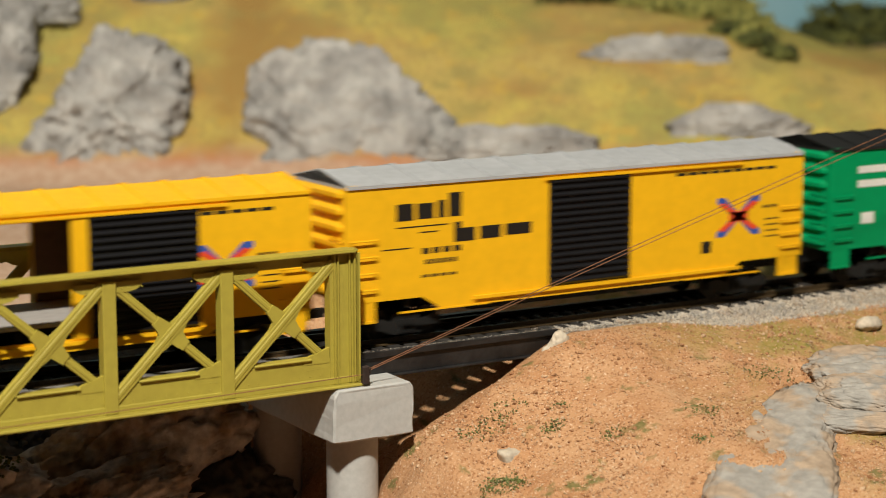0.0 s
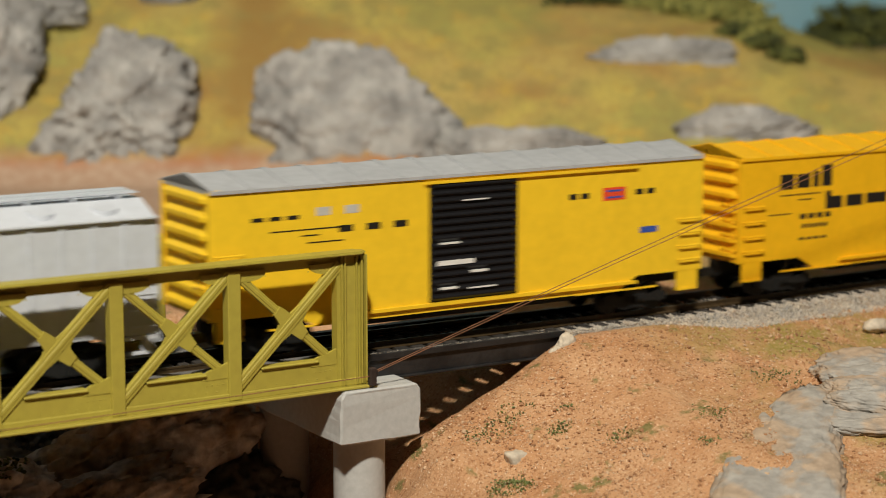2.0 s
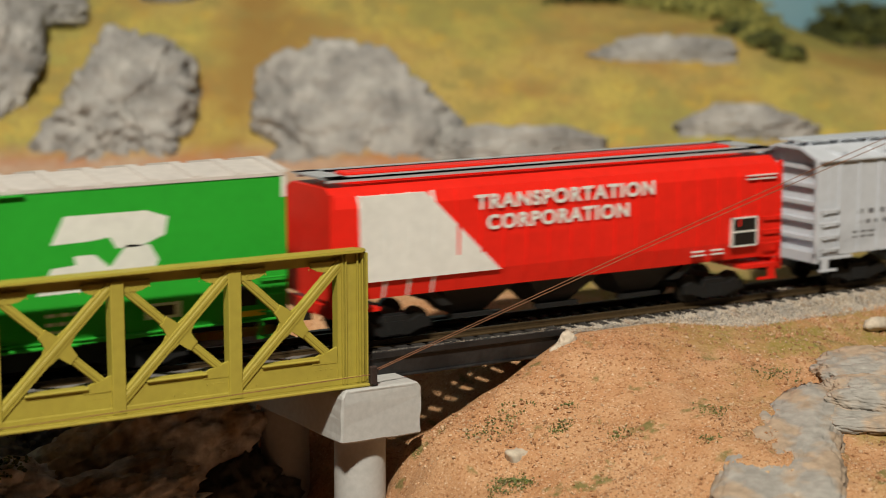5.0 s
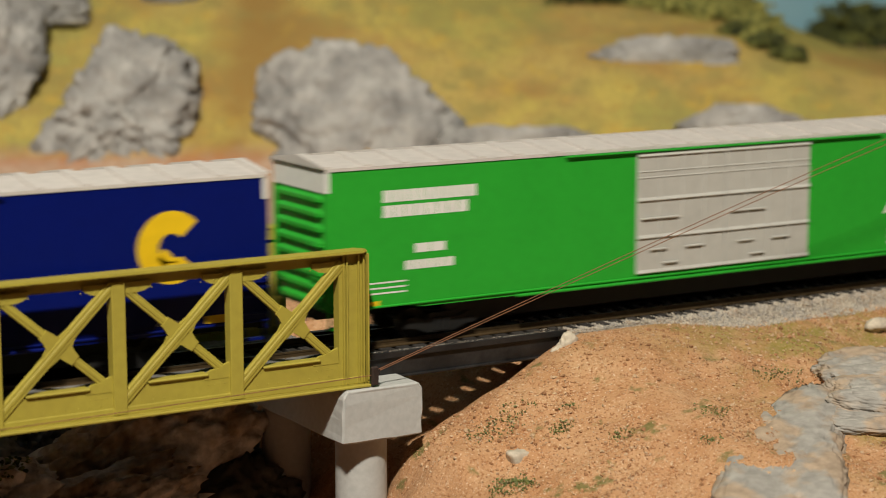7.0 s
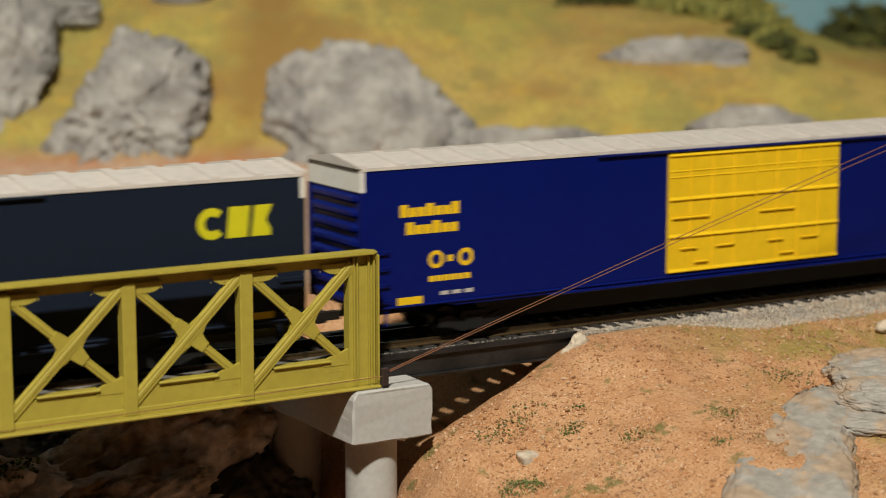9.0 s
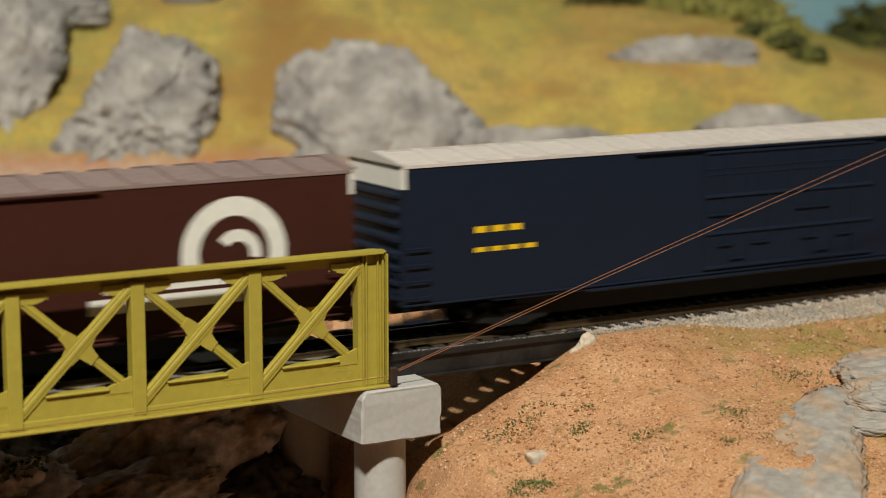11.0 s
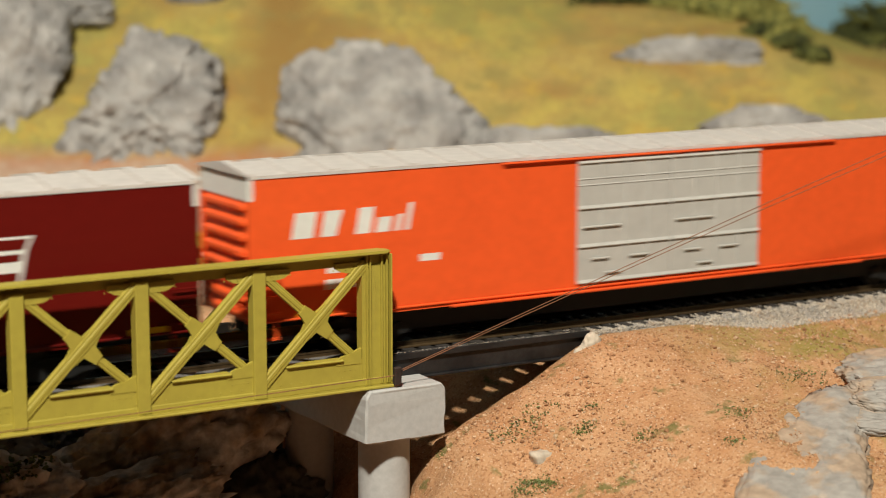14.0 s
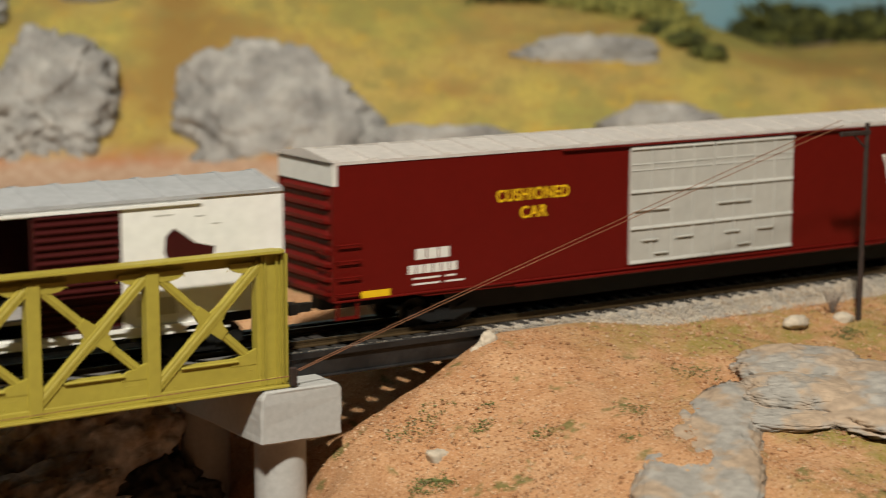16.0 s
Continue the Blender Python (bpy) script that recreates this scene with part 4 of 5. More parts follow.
def plug_door(car, x0, x1, z0, z1, mat):
    y = -W / 2
    bm = bmesh.new()
    box(bm, x0 + 0.02, x1 - 0.02, y - 0.05, y + 0.05, z0, z1, bevel=0.015)
    hgt = z1 - z0
    d = part("door", bm, mat, car, "flat plug door with pressed ribs")
    for f, deep, hh in ((0.02, 0.05, 0.055), (0.31, 0.055, 0.055), (0.62, 0.055, 0.055), (0.985, 0.05, 0.05), (0.80, 0.02, 0.02), (0.85, 0.02, 0.02)):
        bm = bmesh.new()
        zc = z0 + f * hgt
        extrude_x(bm, [(y - 0.04, zc - hh), (y - 0.05 - deep, zc - hh * 0.9), (y - 0.05 - deep, zc - hh * 0.5), (y - 0.04, zc + hh * 1.3)], x0 + 0.03, x1 - 0.03)
        part("door_rib", bm, mat, d)
    bm = bmesh.new()
    for f, a, b in ((0.46, 0.05, 0.45), (0.20, 0.15, 0.32), (0.20, 0.55, 0.75), (0.08, 0.3, 0.45)):
        rod(bm, (x0 + a * (x1 - x0), y - 0.095, z0 + f * hgt), (x0 + b * (x1 - x0), y - 0.095, z0 + f * hgt), 0.035, n=6)
        for k in (a, b):
            rod(bm, (x0 + k * (x1 - x0), y - 0.095, z0 + f * hgt), (x0 + k * (x1 - x0), y - 0.04, z0 + f * hgt), 0.03, n=5)
    for k in (0.25, 0.5, 0.75):
        rod(bm, (x0 + k * (x1 - x0), y - 0.075, z0 + 0.1), (x0 + k * (x1 - x0), y - 0.075, z1 - 0.1), 0.022, n=6)
    part("lock_bar", bm, mat, d)


WHEELS = []


def boxcar50(name, label, mat, roof_mat, door_mat, doors, opening=(0.41, 0.59), eave=4.83):
    """A fifty-foot car. doors: (from, to) fractions at which the ribbed doors hang."""
    L, z0, z1 = 17.7, 0.93, eave
    h = L / 2
    car = tagged(empty(name), label, "boxcar", "freight cars of the train")
    shell(car, L, z0, z1, *opening, mat, 0.42)
    roof(car, L, z1, 0.42, roof_mat, 14)
    for s in (-1, 1):
        corrugated_end(car, s * h, s, z0 + 0.42, z1 + 0.05, mat, 7)
        bm = bmesh.new()
        prism(bm, [(s * (h - 0.35), z1 - 0.02), (s * h, z1 - 0.02), (s * h, z1 + 0.1), (s * (h - 0.35), z1 + 0.1)], -W / 2, W / 2)
        part("end_cap", bm, mat, car)
        a, b = sorted((s * (h - 0.12), s * (h - 0.95)))
        rungs(car, a, b, [1.75, 2.25, 2.75, 3.25] if s < 0 else [1.75, 2.2, 2.65, 3.1], mat)
        bm = bmesh.new()
        for x in (a + 0.04, b - 0.04):
            box(bm, x - 0.05, x + 0.05, -W / 2, -W / 2 + 0.06, 0.75, z0 + 0.45)
        box(bm, a, b, -W / 2 - 0.02, -W / 2 + 0.12, 0.7, 0.78)
        box(bm, a + 0.1, b - 0.1, -W / 2 + 0.01, -W / 2 + 0.05, 0.78, z0 + 0.45)
        part("step", bm, mat, car)
        end_rungs(car, s * h, s, -W / 2 + 0.15, -W / 2 + 0.9, [1.8, 2.3, 2.8, 3.3], mat)
        bm = bmesh.new()
        box(bm, s * (h - 3.4) - 1.6, s * (h - 3.4) + 1.6, -W / 2 - 0.03, -W / 2 + 0.05, z0 - 0.02, z0 + 0.03)
        part("sill_strip", bm, mat, car)
    for a, b in doors:
        ribbed_door(car, -h + a * L, -h + b * L, z0 + 0.30, z1 - 0.16, door_mat, 16)
        ribbed_door(car, -h + a * L, -h + b * L, z0 + 0.30, z1 - 0.16, door_mat, 16, y=W / 2 - 0.08, proud=-0.07)
    bm = bmesh.new()
    box(bm, -h + 0.25 * L, -h + 0.85 * L, -W / 2 - 0.1, -W / 2, z0 + 0.18, z0 + 0.28)
    box(bm, -h + 0.40 * L, -h + 0.85 * L, -W / 2 - 0.09, -W / 2, z1 - 0.18, z1 - 0.1)
    part("door_rail", bm, mat, car)
    for s in (-1, 1):
        WHEELS.extend(truck(car, s * (h - 2.3)))
    return car


def hicube(name, label, mat, roof_mat, door_mat, end_cap=True):
    """An eighty-six-foot high-cube car with double plug doors."""
    L, z0, z1 = 29.6, 1.12, 5.42
    h = L / 2
    car = tagged(empty(name), label, "boxcar", "freight cars of the train")
    shell(car, L, z0, z1, 0.381, 0.628, mat, 0.12)
    roof(car, L, z1 + 0.03, 0.30, roof_mat, 22, over=0.03, half=0.16, rise=0.07)
    x0, x1 = -h + 0.381 * L, -h + 0.628 * L
    xm = (x0 + x1) / 2
    plug_door(car, x0, xm, z0 + 0.24, z1 - 0.1, door_mat)
    plug_door(car, xm, x1, z0 + 0.24, z1 - 0.1, door_mat)
    bm = bmesh.new()
    box(bm, x0, x1, W / 2 - 0.05, W / 2 + 0.05, z0 + 0.24, z1 - 0.1)
    part("door", bm, door_mat, car)
    bm = bmesh.new()
    box(bm, -h, h, -W / 2 - 0.06, -W / 2, z0 + 0.09, z0 + 0.17, bevel=0.025)
    box(bm, x0 - 4.6, x1 + 4.6, -W / 2 - 0.09, -W / 2 + 0.02, z0 - 0.05, z0 + 0.05, bevel=0.03)
    part("lower_door_rail", bm, mat, car)
    bm = bmesh.new()
    box(bm, x0 - 2.8, x1 + 3.2, -W / 2 - 0.12, -W / 2, z1 - 0.07, z1 - 0.005, bevel=0.02)
    part("upper_door_rail", bm, mat, car)
    for s in (-1, 1):
        corrugated_end(car, s * h, s, z0 + 0.12, z1 - 0.62 if end_cap else z1, mat, 8 if end_cap else 9)
        if end_cap:
            bm = bmesh.new()
            a, b = sorted((s * (h - 0.10), s * (h + 0.05)))
            box(bm, a, b, -W / 2 - 0.012, W / 2 + 0.012, z1 - 0.62, z1 + 0.03)
            part("end_cap", bm, PALE, car, "white-painted band at the top of the car end")
        a, b = sorted((s * (h - 0.05), s * (h - 0.85)))
        rungs(car, a, b, [1.5, 2.0, 2.5, 3.0], mat)
        end_rungs(car, s * h, s, -W / 2 + 0.15, -W / 2 + 0.85, [1.7, 2.2, 2.7, 3.2], mat)
        bm = bmesh.new()
        box(bm, a, b, -W / 2 - 0.02, -W / 2 + 0.12, 0.68, 0.76)
        for x in (a + 0.05, b - 0.05):
            box(bm, x - 0.04, x + 0.04, -W / 2, -W / 2 + 0.05, 0.72, z0 + 0.2)
        part("step", bm, mat, car)
        WHEELS.extend(truck(car, s * (h - 4.2)))
    return car


# the train, from its head; each entry's key is the x of the car's middle when the clip starts
TRAIN = []


def at_rear(car, front, L):
    TRAIN.append((car, front - L / 2))


def railbox_marks(c, x=-8.85):
    mark(c, INK, [(x + 1.7, x + 2.3, 3.74, 4.26), (x + 2.42, x + 3.02, 3.76, 4.24), (x + 3.16, x + 3.42, 3.76, 4.3), (x + 3.55, x + 4.0, 3.76, 4.5)])
    mark(c, INK, [(x + 3.75, x + 4.5, 2.96, 3.38), (x + 3.75, x + 4.0, 3.38, 3.58), (x + 4.68, x + 5.45, 2.98, 3.38), (x + 5.62, x + 6.58, 3.02, 3.38)])
    mark(c, INK, [(x + 1.7, x + 3.5, 3.52, 3.56), (x + 2.5, x + 3.15, 3.33, 3.37), (x + 1.2, x + 2.2, 2.88, 2.92)] + word(x + 2.6, x + 4.1, 2.68, 2.86, 4) + word(x + 2.7, x + 3.9, 2.36, 2.5, 5) + word(x + 2.6, x + 3.9, 1.95, 2.04, 4))
    k, m = x + 14.95, 2.9
    for s in (1, -1):
        for q in (1, -1):
            mark(c, MARK_BLUE, [[(k + s * 0.05, m + q * 0.16), (k + s * 0.6, m + q * 0.66), (k + s * 0.92, m + q * 0.66), (k + s * 0.92, m + q * 0.5), (k + s * 0.3, m + q * 0.05)]], "emblem")
    mark(c, MARK_RED, [[(k - 0.85, m + 0.42), (k - 0.62, m + 0.5), (k + 0.85, m - 0.42), (k + 0.62, m - 0.5)], [(k + 0.85, m + 0.42), (k + 0.62, m + 0.5), (k - 0.85, m - 0.42), (k - 0.62, m - 0.5)], (k - 0.4, k + 0.4, m - 0.16, m + 0.16)], "emblem", 0.012)
    mark(c, INK, word(x + 12.3, x + 16.6, 4.42, 4.52, 9, 0.15) + [(x + 13.4, x + 13.8, 1.75, 2.15)] + word(x + 16.0, x + 16.7, 3.1, 3.2, 3) + [(x + 16.1, x + 16.7, 2.7 - 0.2 * i, 2.74 - 0.2 * i) for i in range(4)])


def build_train():
    c = boxcar50("boxcar", "teal-green boxcar with white lettering bars", TEAL, UNDER, TEAL, [(0.41, 0.59)])
    mark(c, PALE, [(-7.6, -5.2, 4.0, 4.25), (-7.6, -5.6, 3.5, 3.75), (-7.4, -6.8, 2.2, 2.6)])
    at_rear(c, 64.4, 17.7)

    c = boxcar50("boxcar", "yellow boxcar with grey roof and closed black door", YELLOW, ROOF_GREY, DOOR_BLACK, [(0.41, 0.59)])
    railbox_marks(c)
    at_rear(c, 45.35, 17.7)

    c = boxcar50("boxcar", "all-yellow boxcar with its black door slid open", YELLOW, YELLOW, DOOR_BLACK, [(0.612, 0.80)], (0.405, 0.585))
    railbox_marks(c)
    bm = bmesh.new()
    box(bm, -8.85 + 0.585 * 17.7, -8.85 + 0.612 * 17.7, -W / 2 - 0.04, -W / 2, 1.25, 4.66)
    part("door_stop", bm, YELLOW, c)
    bm = bmesh.new()
    box(bm, 1.55, 8.7, 1.56, 1.60, 1.77, 4.75)
    box(bm, -8.7, -1.75, 1.56, 1.60, 1.77, 4.75)
    box(bm, 8.66, 8.72, -1.55, 1.55, 1.77, 4.75)
    part("lining", bm, INSIDE, c, "dark brown inner lining")
    at_rear(c, 26.41, 17.7)

    c = boxcar50("boxcar", "lemon-yellow boxcar with grey roof and black ribbed door", LEMON, ROOF_GREY, DOOR_BLACK, [(0.41, 0.59)], eave=5.06)
    x = -8.85
    mark(c, INK, word(x + 1.3, x + 3.0, 4.15, 4.27, 3) + [(x + 1.9, x + 4.3, 3.8, 3.84), (x + 2.9, x + 3.5, 3.62, 3.66), (x + 3.1, x + 4.3, 3.4, 3.44), (x + 1.4, x + 2.5, 3.0, 3.05)] + word(x + 4.15, x + 6.95, 3.66, 3.86, 3, 0.5))
    mark(c, DOOR_GREY, word(x + 3.4, x + 5.3, 4.2, 4.45, 2, 0.5))
    mark(c, PALE, [(x + 8.4, x + 9.3, 4.3, 4.34), (x + 7.6, x + 8.3, 3.0, 3.05), (x + 7.5, x + 8.8, 2.35, 2.5), (x + 8.7, x + 9.3, 2.05, 2.12), (x + 7.6, x + 8.2, 1.6, 1.66), (x + 8.6, x + 9.6, 1.55, 1.6)], lift=0.10)
    mark(c, MARK_RED, [(x + 13.7, x + 14.6, 3.9, 4.32)], "emblem")
    mark(c, MARK_BLUE, [(x + 13.85, x + 14.45, 3.97, 4.03), (x + 13.85, x + 14.45, 4.18, 4.24), (x + 15.2, x + 15.9, 2.75, 2.95)], "emblem", 0.012)
    mark(c, INK, word(x + 12.4, x + 13.3, 4.02, 4.2, 2) + word(x + 15.0, x + 15.9, 4.02, 4.2, 2))
    at_rear(c, 7.02, 17.7)

    c = hopper_grey()
    at_rear(c, -12.32, 17.4)
    c = hopper_red()
    at_rear(c, -31.41, 17.2)

    h = 14.8
    r = -h
    c = hicube("boxcar", "long green high-cube boxcar with pale roof and grey doors", GREEN, ROOF_PALE, DOOR_GREY)
    mark(c, PALE, word(r + 1.9, r + 5.2, 4.40, 4.76, 11, 0.08) + word(r + 1.9, r + 4.9, 3.94, 4.30, 8, 0.08) + word(r + 3.0, r + 4.1, 2.8, 3.08, 2, 0.06) + word(r + 2.65, r + 4.4, 2.3, 2.58, 6, 0.1) + [(r + 1.35, r + 2.7, 1.95 - 0.16 * i, 2.0 - 0.16 * i) for i in range(3)])
    k = h - 5.5
    mark(c, PALE, [[(k - 1.6, 3.95), (k - 1.2, 4.72), (k + 1.2, 4.72), (k + 1.85, 4.5), (k + 1.75, 4.0), (k + 1.0, 3.72), (k + 0.3, 3.72), (k + 0.1, 4.05), (k - 0.5, 3.98)],
                   [(k - 2.05, 2.58), (k - 1.6, 3.3), (k - 0.9, 3.35), (k - 0.95, 3.6), (k - 0.35, 3.6), (k + 0.1, 3.2), (k + 0.6, 3.8), (k + 1.3, 3.75), (k + 1.55, 3.3), (k + 1.3, 2.8), (k + 0.6, 2.6)]], "emblem")
    mark(c, PALE, word(h - 7.3, h - 6.1, 1.95, 2.05, 3) + word(h - 7.3, h - 6.3, 1.7, 1.8, 3) + word(h - 7.3, h - 6.3, 1.5, 1.57, 3) + [(h - 4.4, h - 3.3, 1.6, 2.05)])
    mark(c, MARK_YELLOW, [(h - 1.6, h - 0.7, 1.38, 1.55), (r + 1.3, r + 1.75, 1.25, 1.43)])
    mark(c, INK, [(h - 1.5, h - 0.9, 1.7, 2.3), (h - 4.2, h - 3.5, 1.68, 1.97)], lift=0.012)
    at_rear(c, -50.18, 29.6)

    c = hicube("boxcar", "long navy-blue high-cube boxcar with bright yellow doors", BLUE, ROOF_PALE, MARK_YELLOW)
    k = h - 2.95
    mark(c, MARK_YELLOW, ring(k, 3.62, 0.40, 1.05, 42, 318, 28), "emblem")
    mark(c, MARK_YELLOW, [[(k - 0.42, 3.30), (k - 0.30, 3.62), (k - 0.10, 3.52), (k + 0.02, 3.36), (k + 0.22, 3.32), (k + 0.10, 3.16), (k - 0.12, 3.20), (k - 0.20, 3.02)]], "emblem")
    mark(c, MARK_YELLOW, word(r + 1.3, r + 3.4, 3.96, 4.24, 7, 0.1, 0.1) + word(r + 1.5, r + 3.35, 3.42, 3.7, 6, 0.1, 0.1))
    mark(c, MARK_YELLOW, ring(r + 2.55, 2.6, 0.16, 0.28, 0, 360, 14) + ring(r + 3.6, 2.6, 0.15, 0.28, 0, 360, 14) + [(r + 2.95, r + 3.15, 2.5, 2.7)] + word(r + 2.3, r + 3.8, 1.92, 2.1, 6, 0.15) + [(r + 1.2, r + 2.07, 1.28, 1.52), (h - 1.95, h - 1.1, 1.32, 1.55)])
    mark(c, DOOR_GREY, word(r + 2.7, r + 4.0, 1.48, 1.6, 3) + [(h - 3.4, h - 2.5, 1.4, 1.5)])
    at_rear(c, -81.76, 29.6)

    c = hicube("boxcar", "long dark navy high-cube boxcar with pale roof and yellow lettering", NAVY, ROOF_PALE, NAVY)
    f = h - 0.95
    mark(c, MARK_LIME, ring(f - 1.95, 4.25, 0.22, 0.46, 45, 315, 16), "emblem")
    mark(c, MARK_LIME, [[(f - 1.5, 3.8), (f - 0.85, 3.8), (f - 0.75, 4.7), (f - 1.4, 4.7)], [(f - 0.72, 3.8), (f - 0.1, 3.8), (f - 0.1, 4.0), (f - 0.25, 4.25), (f - 0.05, 4.7), (f - 0.6, 4.7)]], "emblem")
    mark(c, MARK_YELLOW, word(r + 2.5, r + 4.4, 3.3, 3.5, 3) + word(r + 2.5, r + 4.9, 2.7, 2.85, 4) + [(h - 1.7, h - 1.0, 1.35, 1.55)] + word(-1.5, -0.7, 3.3, 3.45, 2))
    at_rear(c, -113.30, 29.6)

    c = hicube("boxcar", "long dark brown high-cube boxcar with white lettering", BROWN, material("roof_brown", (0.26, 0.19, 0.18), 0.55, spread=0.1), BROWN)
    mark(c, PALE, ring(r + 2.12, 4.36, 0.14, 0.31, 40, 320, 14) + ring(r + 2.82, 4.36, 0.13, 0.31, 0, 360, 14) + word(r + 3.2, r + 5.6, 4.06, 4.66, 4, 0.10) + [(r + 5.62, r + 5.82, 4.06, 4.7), (r + 5.82, r + 6.3, 4.06, 4.2)])
    mark(c, PALE, word(r + 2.55, r + 3.57, 2.8, 3.06, 2, 0.06) + word(r + 1.86, r + 4.3, 2.3, 2.57, 6, 0.08) + [(r + 1.86, r + 3.4, 1.8 - 0.15 * i, 1.85 - 0.15 * i) for i in range(3)])
    k = h - 3.8
    mark(c, PALE, ring(k, 3.35, 1.1, 1.65, -30, 195, 26) + ring(k + 0.1, 3.3, 0.4, 0.75, -10, 140, 14) + [(k - 3.9, k - 0.2, 2.5, 2.92), (k - 4.4, k + 0.25, 1.95, 2.38)], "emblem", 0.012)
    mark(c, PALE, [(-1.6, -0.8, 2.6, 2.98), (0.7, 1.5, 2.6, 2.98), (1.9, 2.6, 2.75, 2.85)], lift=0.06)
    mark(c, DOOR_GREY, [[(q - 0.3, 1.62), (q + 0.3, 1.62), (q + 0.34, 1.92), (q - 0.34, 1.92)] for q in (-2.5, -1.2, 1.0, 2.2)], lift=0.06)
    mark(c, MARK_YELLOW, [(h - 1.6, h - 1.0, 1.35, 1.55)])
    at_rear(c, -144.64, 29.6)

    c = hicube("boxcar", "long orange-red high-cube boxcar with grey doors", ORANGE, ROOF_PALE, DOOR_GREY)
    a = r + 1.3
    mark(c, PALE, [[(a, 3.6), (a + 0.7, 3.6), (a + 0.85, 4.36), (a + 0.15, 4.36)], [(a + 0.95, 3.6), (a + 1.45, 3.6), (a + 1.7, 4.36), (a + 1.1, 4.36)], [(a + 2.1, 3.6), (a + 2.6, 3.6), (a + 2.75, 4.38), (a + 2.25, 4.38)], [(a + 2.78, 3.6), (a + 3.25, 3.6), (a + 3.35, 4.05), (a + 2.88, 4.05)], [(a + 3.42, 3.6), (a + 3.6, 3.6), (a + 3.72, 4.1), (a + 3.54, 4.1)], [(a + 3.76, 3.6), (a + 3.92, 3.6), (a + 4.08, 4.42), (a + 3.92, 4.42)]])
    mark(c, PALE, word(r + 2.44, r + 3.56, 2.5, 2.83, 2, 0.06) + word(r + 2.4, r + 4.46, 2.02, 2.32, 6, 0.08) + [(r + 5.6, r + 6.3, 2.6, 2.82)])
    mark(c, MARK_YELLOW, [(r + 1.45, r + 2.57, 1.26, 1.44), (h - 2.0, h - 1.1, 1.3, 1.45)])
    mark(c, INK, [(h - 3.2, h - 2.4, 1.42, 1.6), (h - 2.1, h - 1.4, 1.6, 1.75)])
    at_rear(c, -175.85, 29.6)

    c = hicube("boxcar", "long tuscan-red high-cube boxcar with grey doors", TUSCAN, ROOF_PALE, DOOR_GREY)
    text(c, "CUSHIONED", r + 5.93, 3.88, 0.54, MARK_YELLOW, 0.86)
    text(c, "CAR", r + 6.85, 3.30, 0.54, MARK_YELLOW, 0.94)
    mark(c, PALE, word(r + 2.9, r + 4.2, 2.3, 2.64, 3, 0.12) + word(r + 2.63, r + 4.48, 1.86, 2.14, 6, 0.15) + [(r + 2.8, r + 3.8, 1.68, 1.74), (r + 2.8, r + 3.8, 1.5, 1.56), (r + 4.0, r + 4.4, 1.68, 1.74), (r + 4.0, r + 4.7, 1.5, 1.56)])
    mark(c, MARK_YELLOW, [(r + 0.9, r + 1.97, 1.24, 1.5), (h - 2.1, h - 0.95, 1.26, 1.46)])
    k = h - 5.7
    mark(c, PALE, [[(k - 0.95, 4.34), (k - 0.75, 3.95), (k - 0.5, 2.8), (k + 0.5, 2.8), (k + 0.75, 3.95), (k + 0.95, 4.34)]], "emblem")
    mark(c, TUSCAN, [[(k - 0.80, 4.27), (k - 0.66, 3.98), (k + 0.66, 3.98), (k + 0.80, 4.27)], [(k - 0.60, 3.86), (k - 0.55, 3.66), (k + 0.55, 3.66), (k + 0.60, 3.86)], [(k - 0.50, 3.36), (k - 0.42, 2.9), (k + 0.42, 2.9), (k + 0.50, 3.36)]], "emblem", 0.012)
    at_rear(c, -207.09, 29.6)

    c = boxcar50("boxcar", "white boxcar with grey roof and brown doors", WHITE, ROOF_GREY, DOOR_BROWN, [(0.56, 0.71)], (0.40, 0.71))
    k = 8.85 - 3.3
    mark(c, DOOR_BROWN, [[(k - 0.5, 3.3), (k - 0.45, 3.75), (k - 0.2, 3.98), (k + 0.15, 3.75), (k + 0.5, 3.5), (k + 1.1, 3.35), (k + 1.0, 2.85), (k + 0.2, 2.8), (k - 0.35, 2.95)]], "emblem")
    mark(c, DOOR_GREY, [(k - 0.8, k - 0.2, 4.35, 4.39), (k + 0.5, k + 0.8, 4.25, 4.29), (k + 1.0, k + 1.3, 4.0, 4.04), (4.2, 5.4, 1.5, 2.0)])
    at_rear(c, -238.50, 17.7)


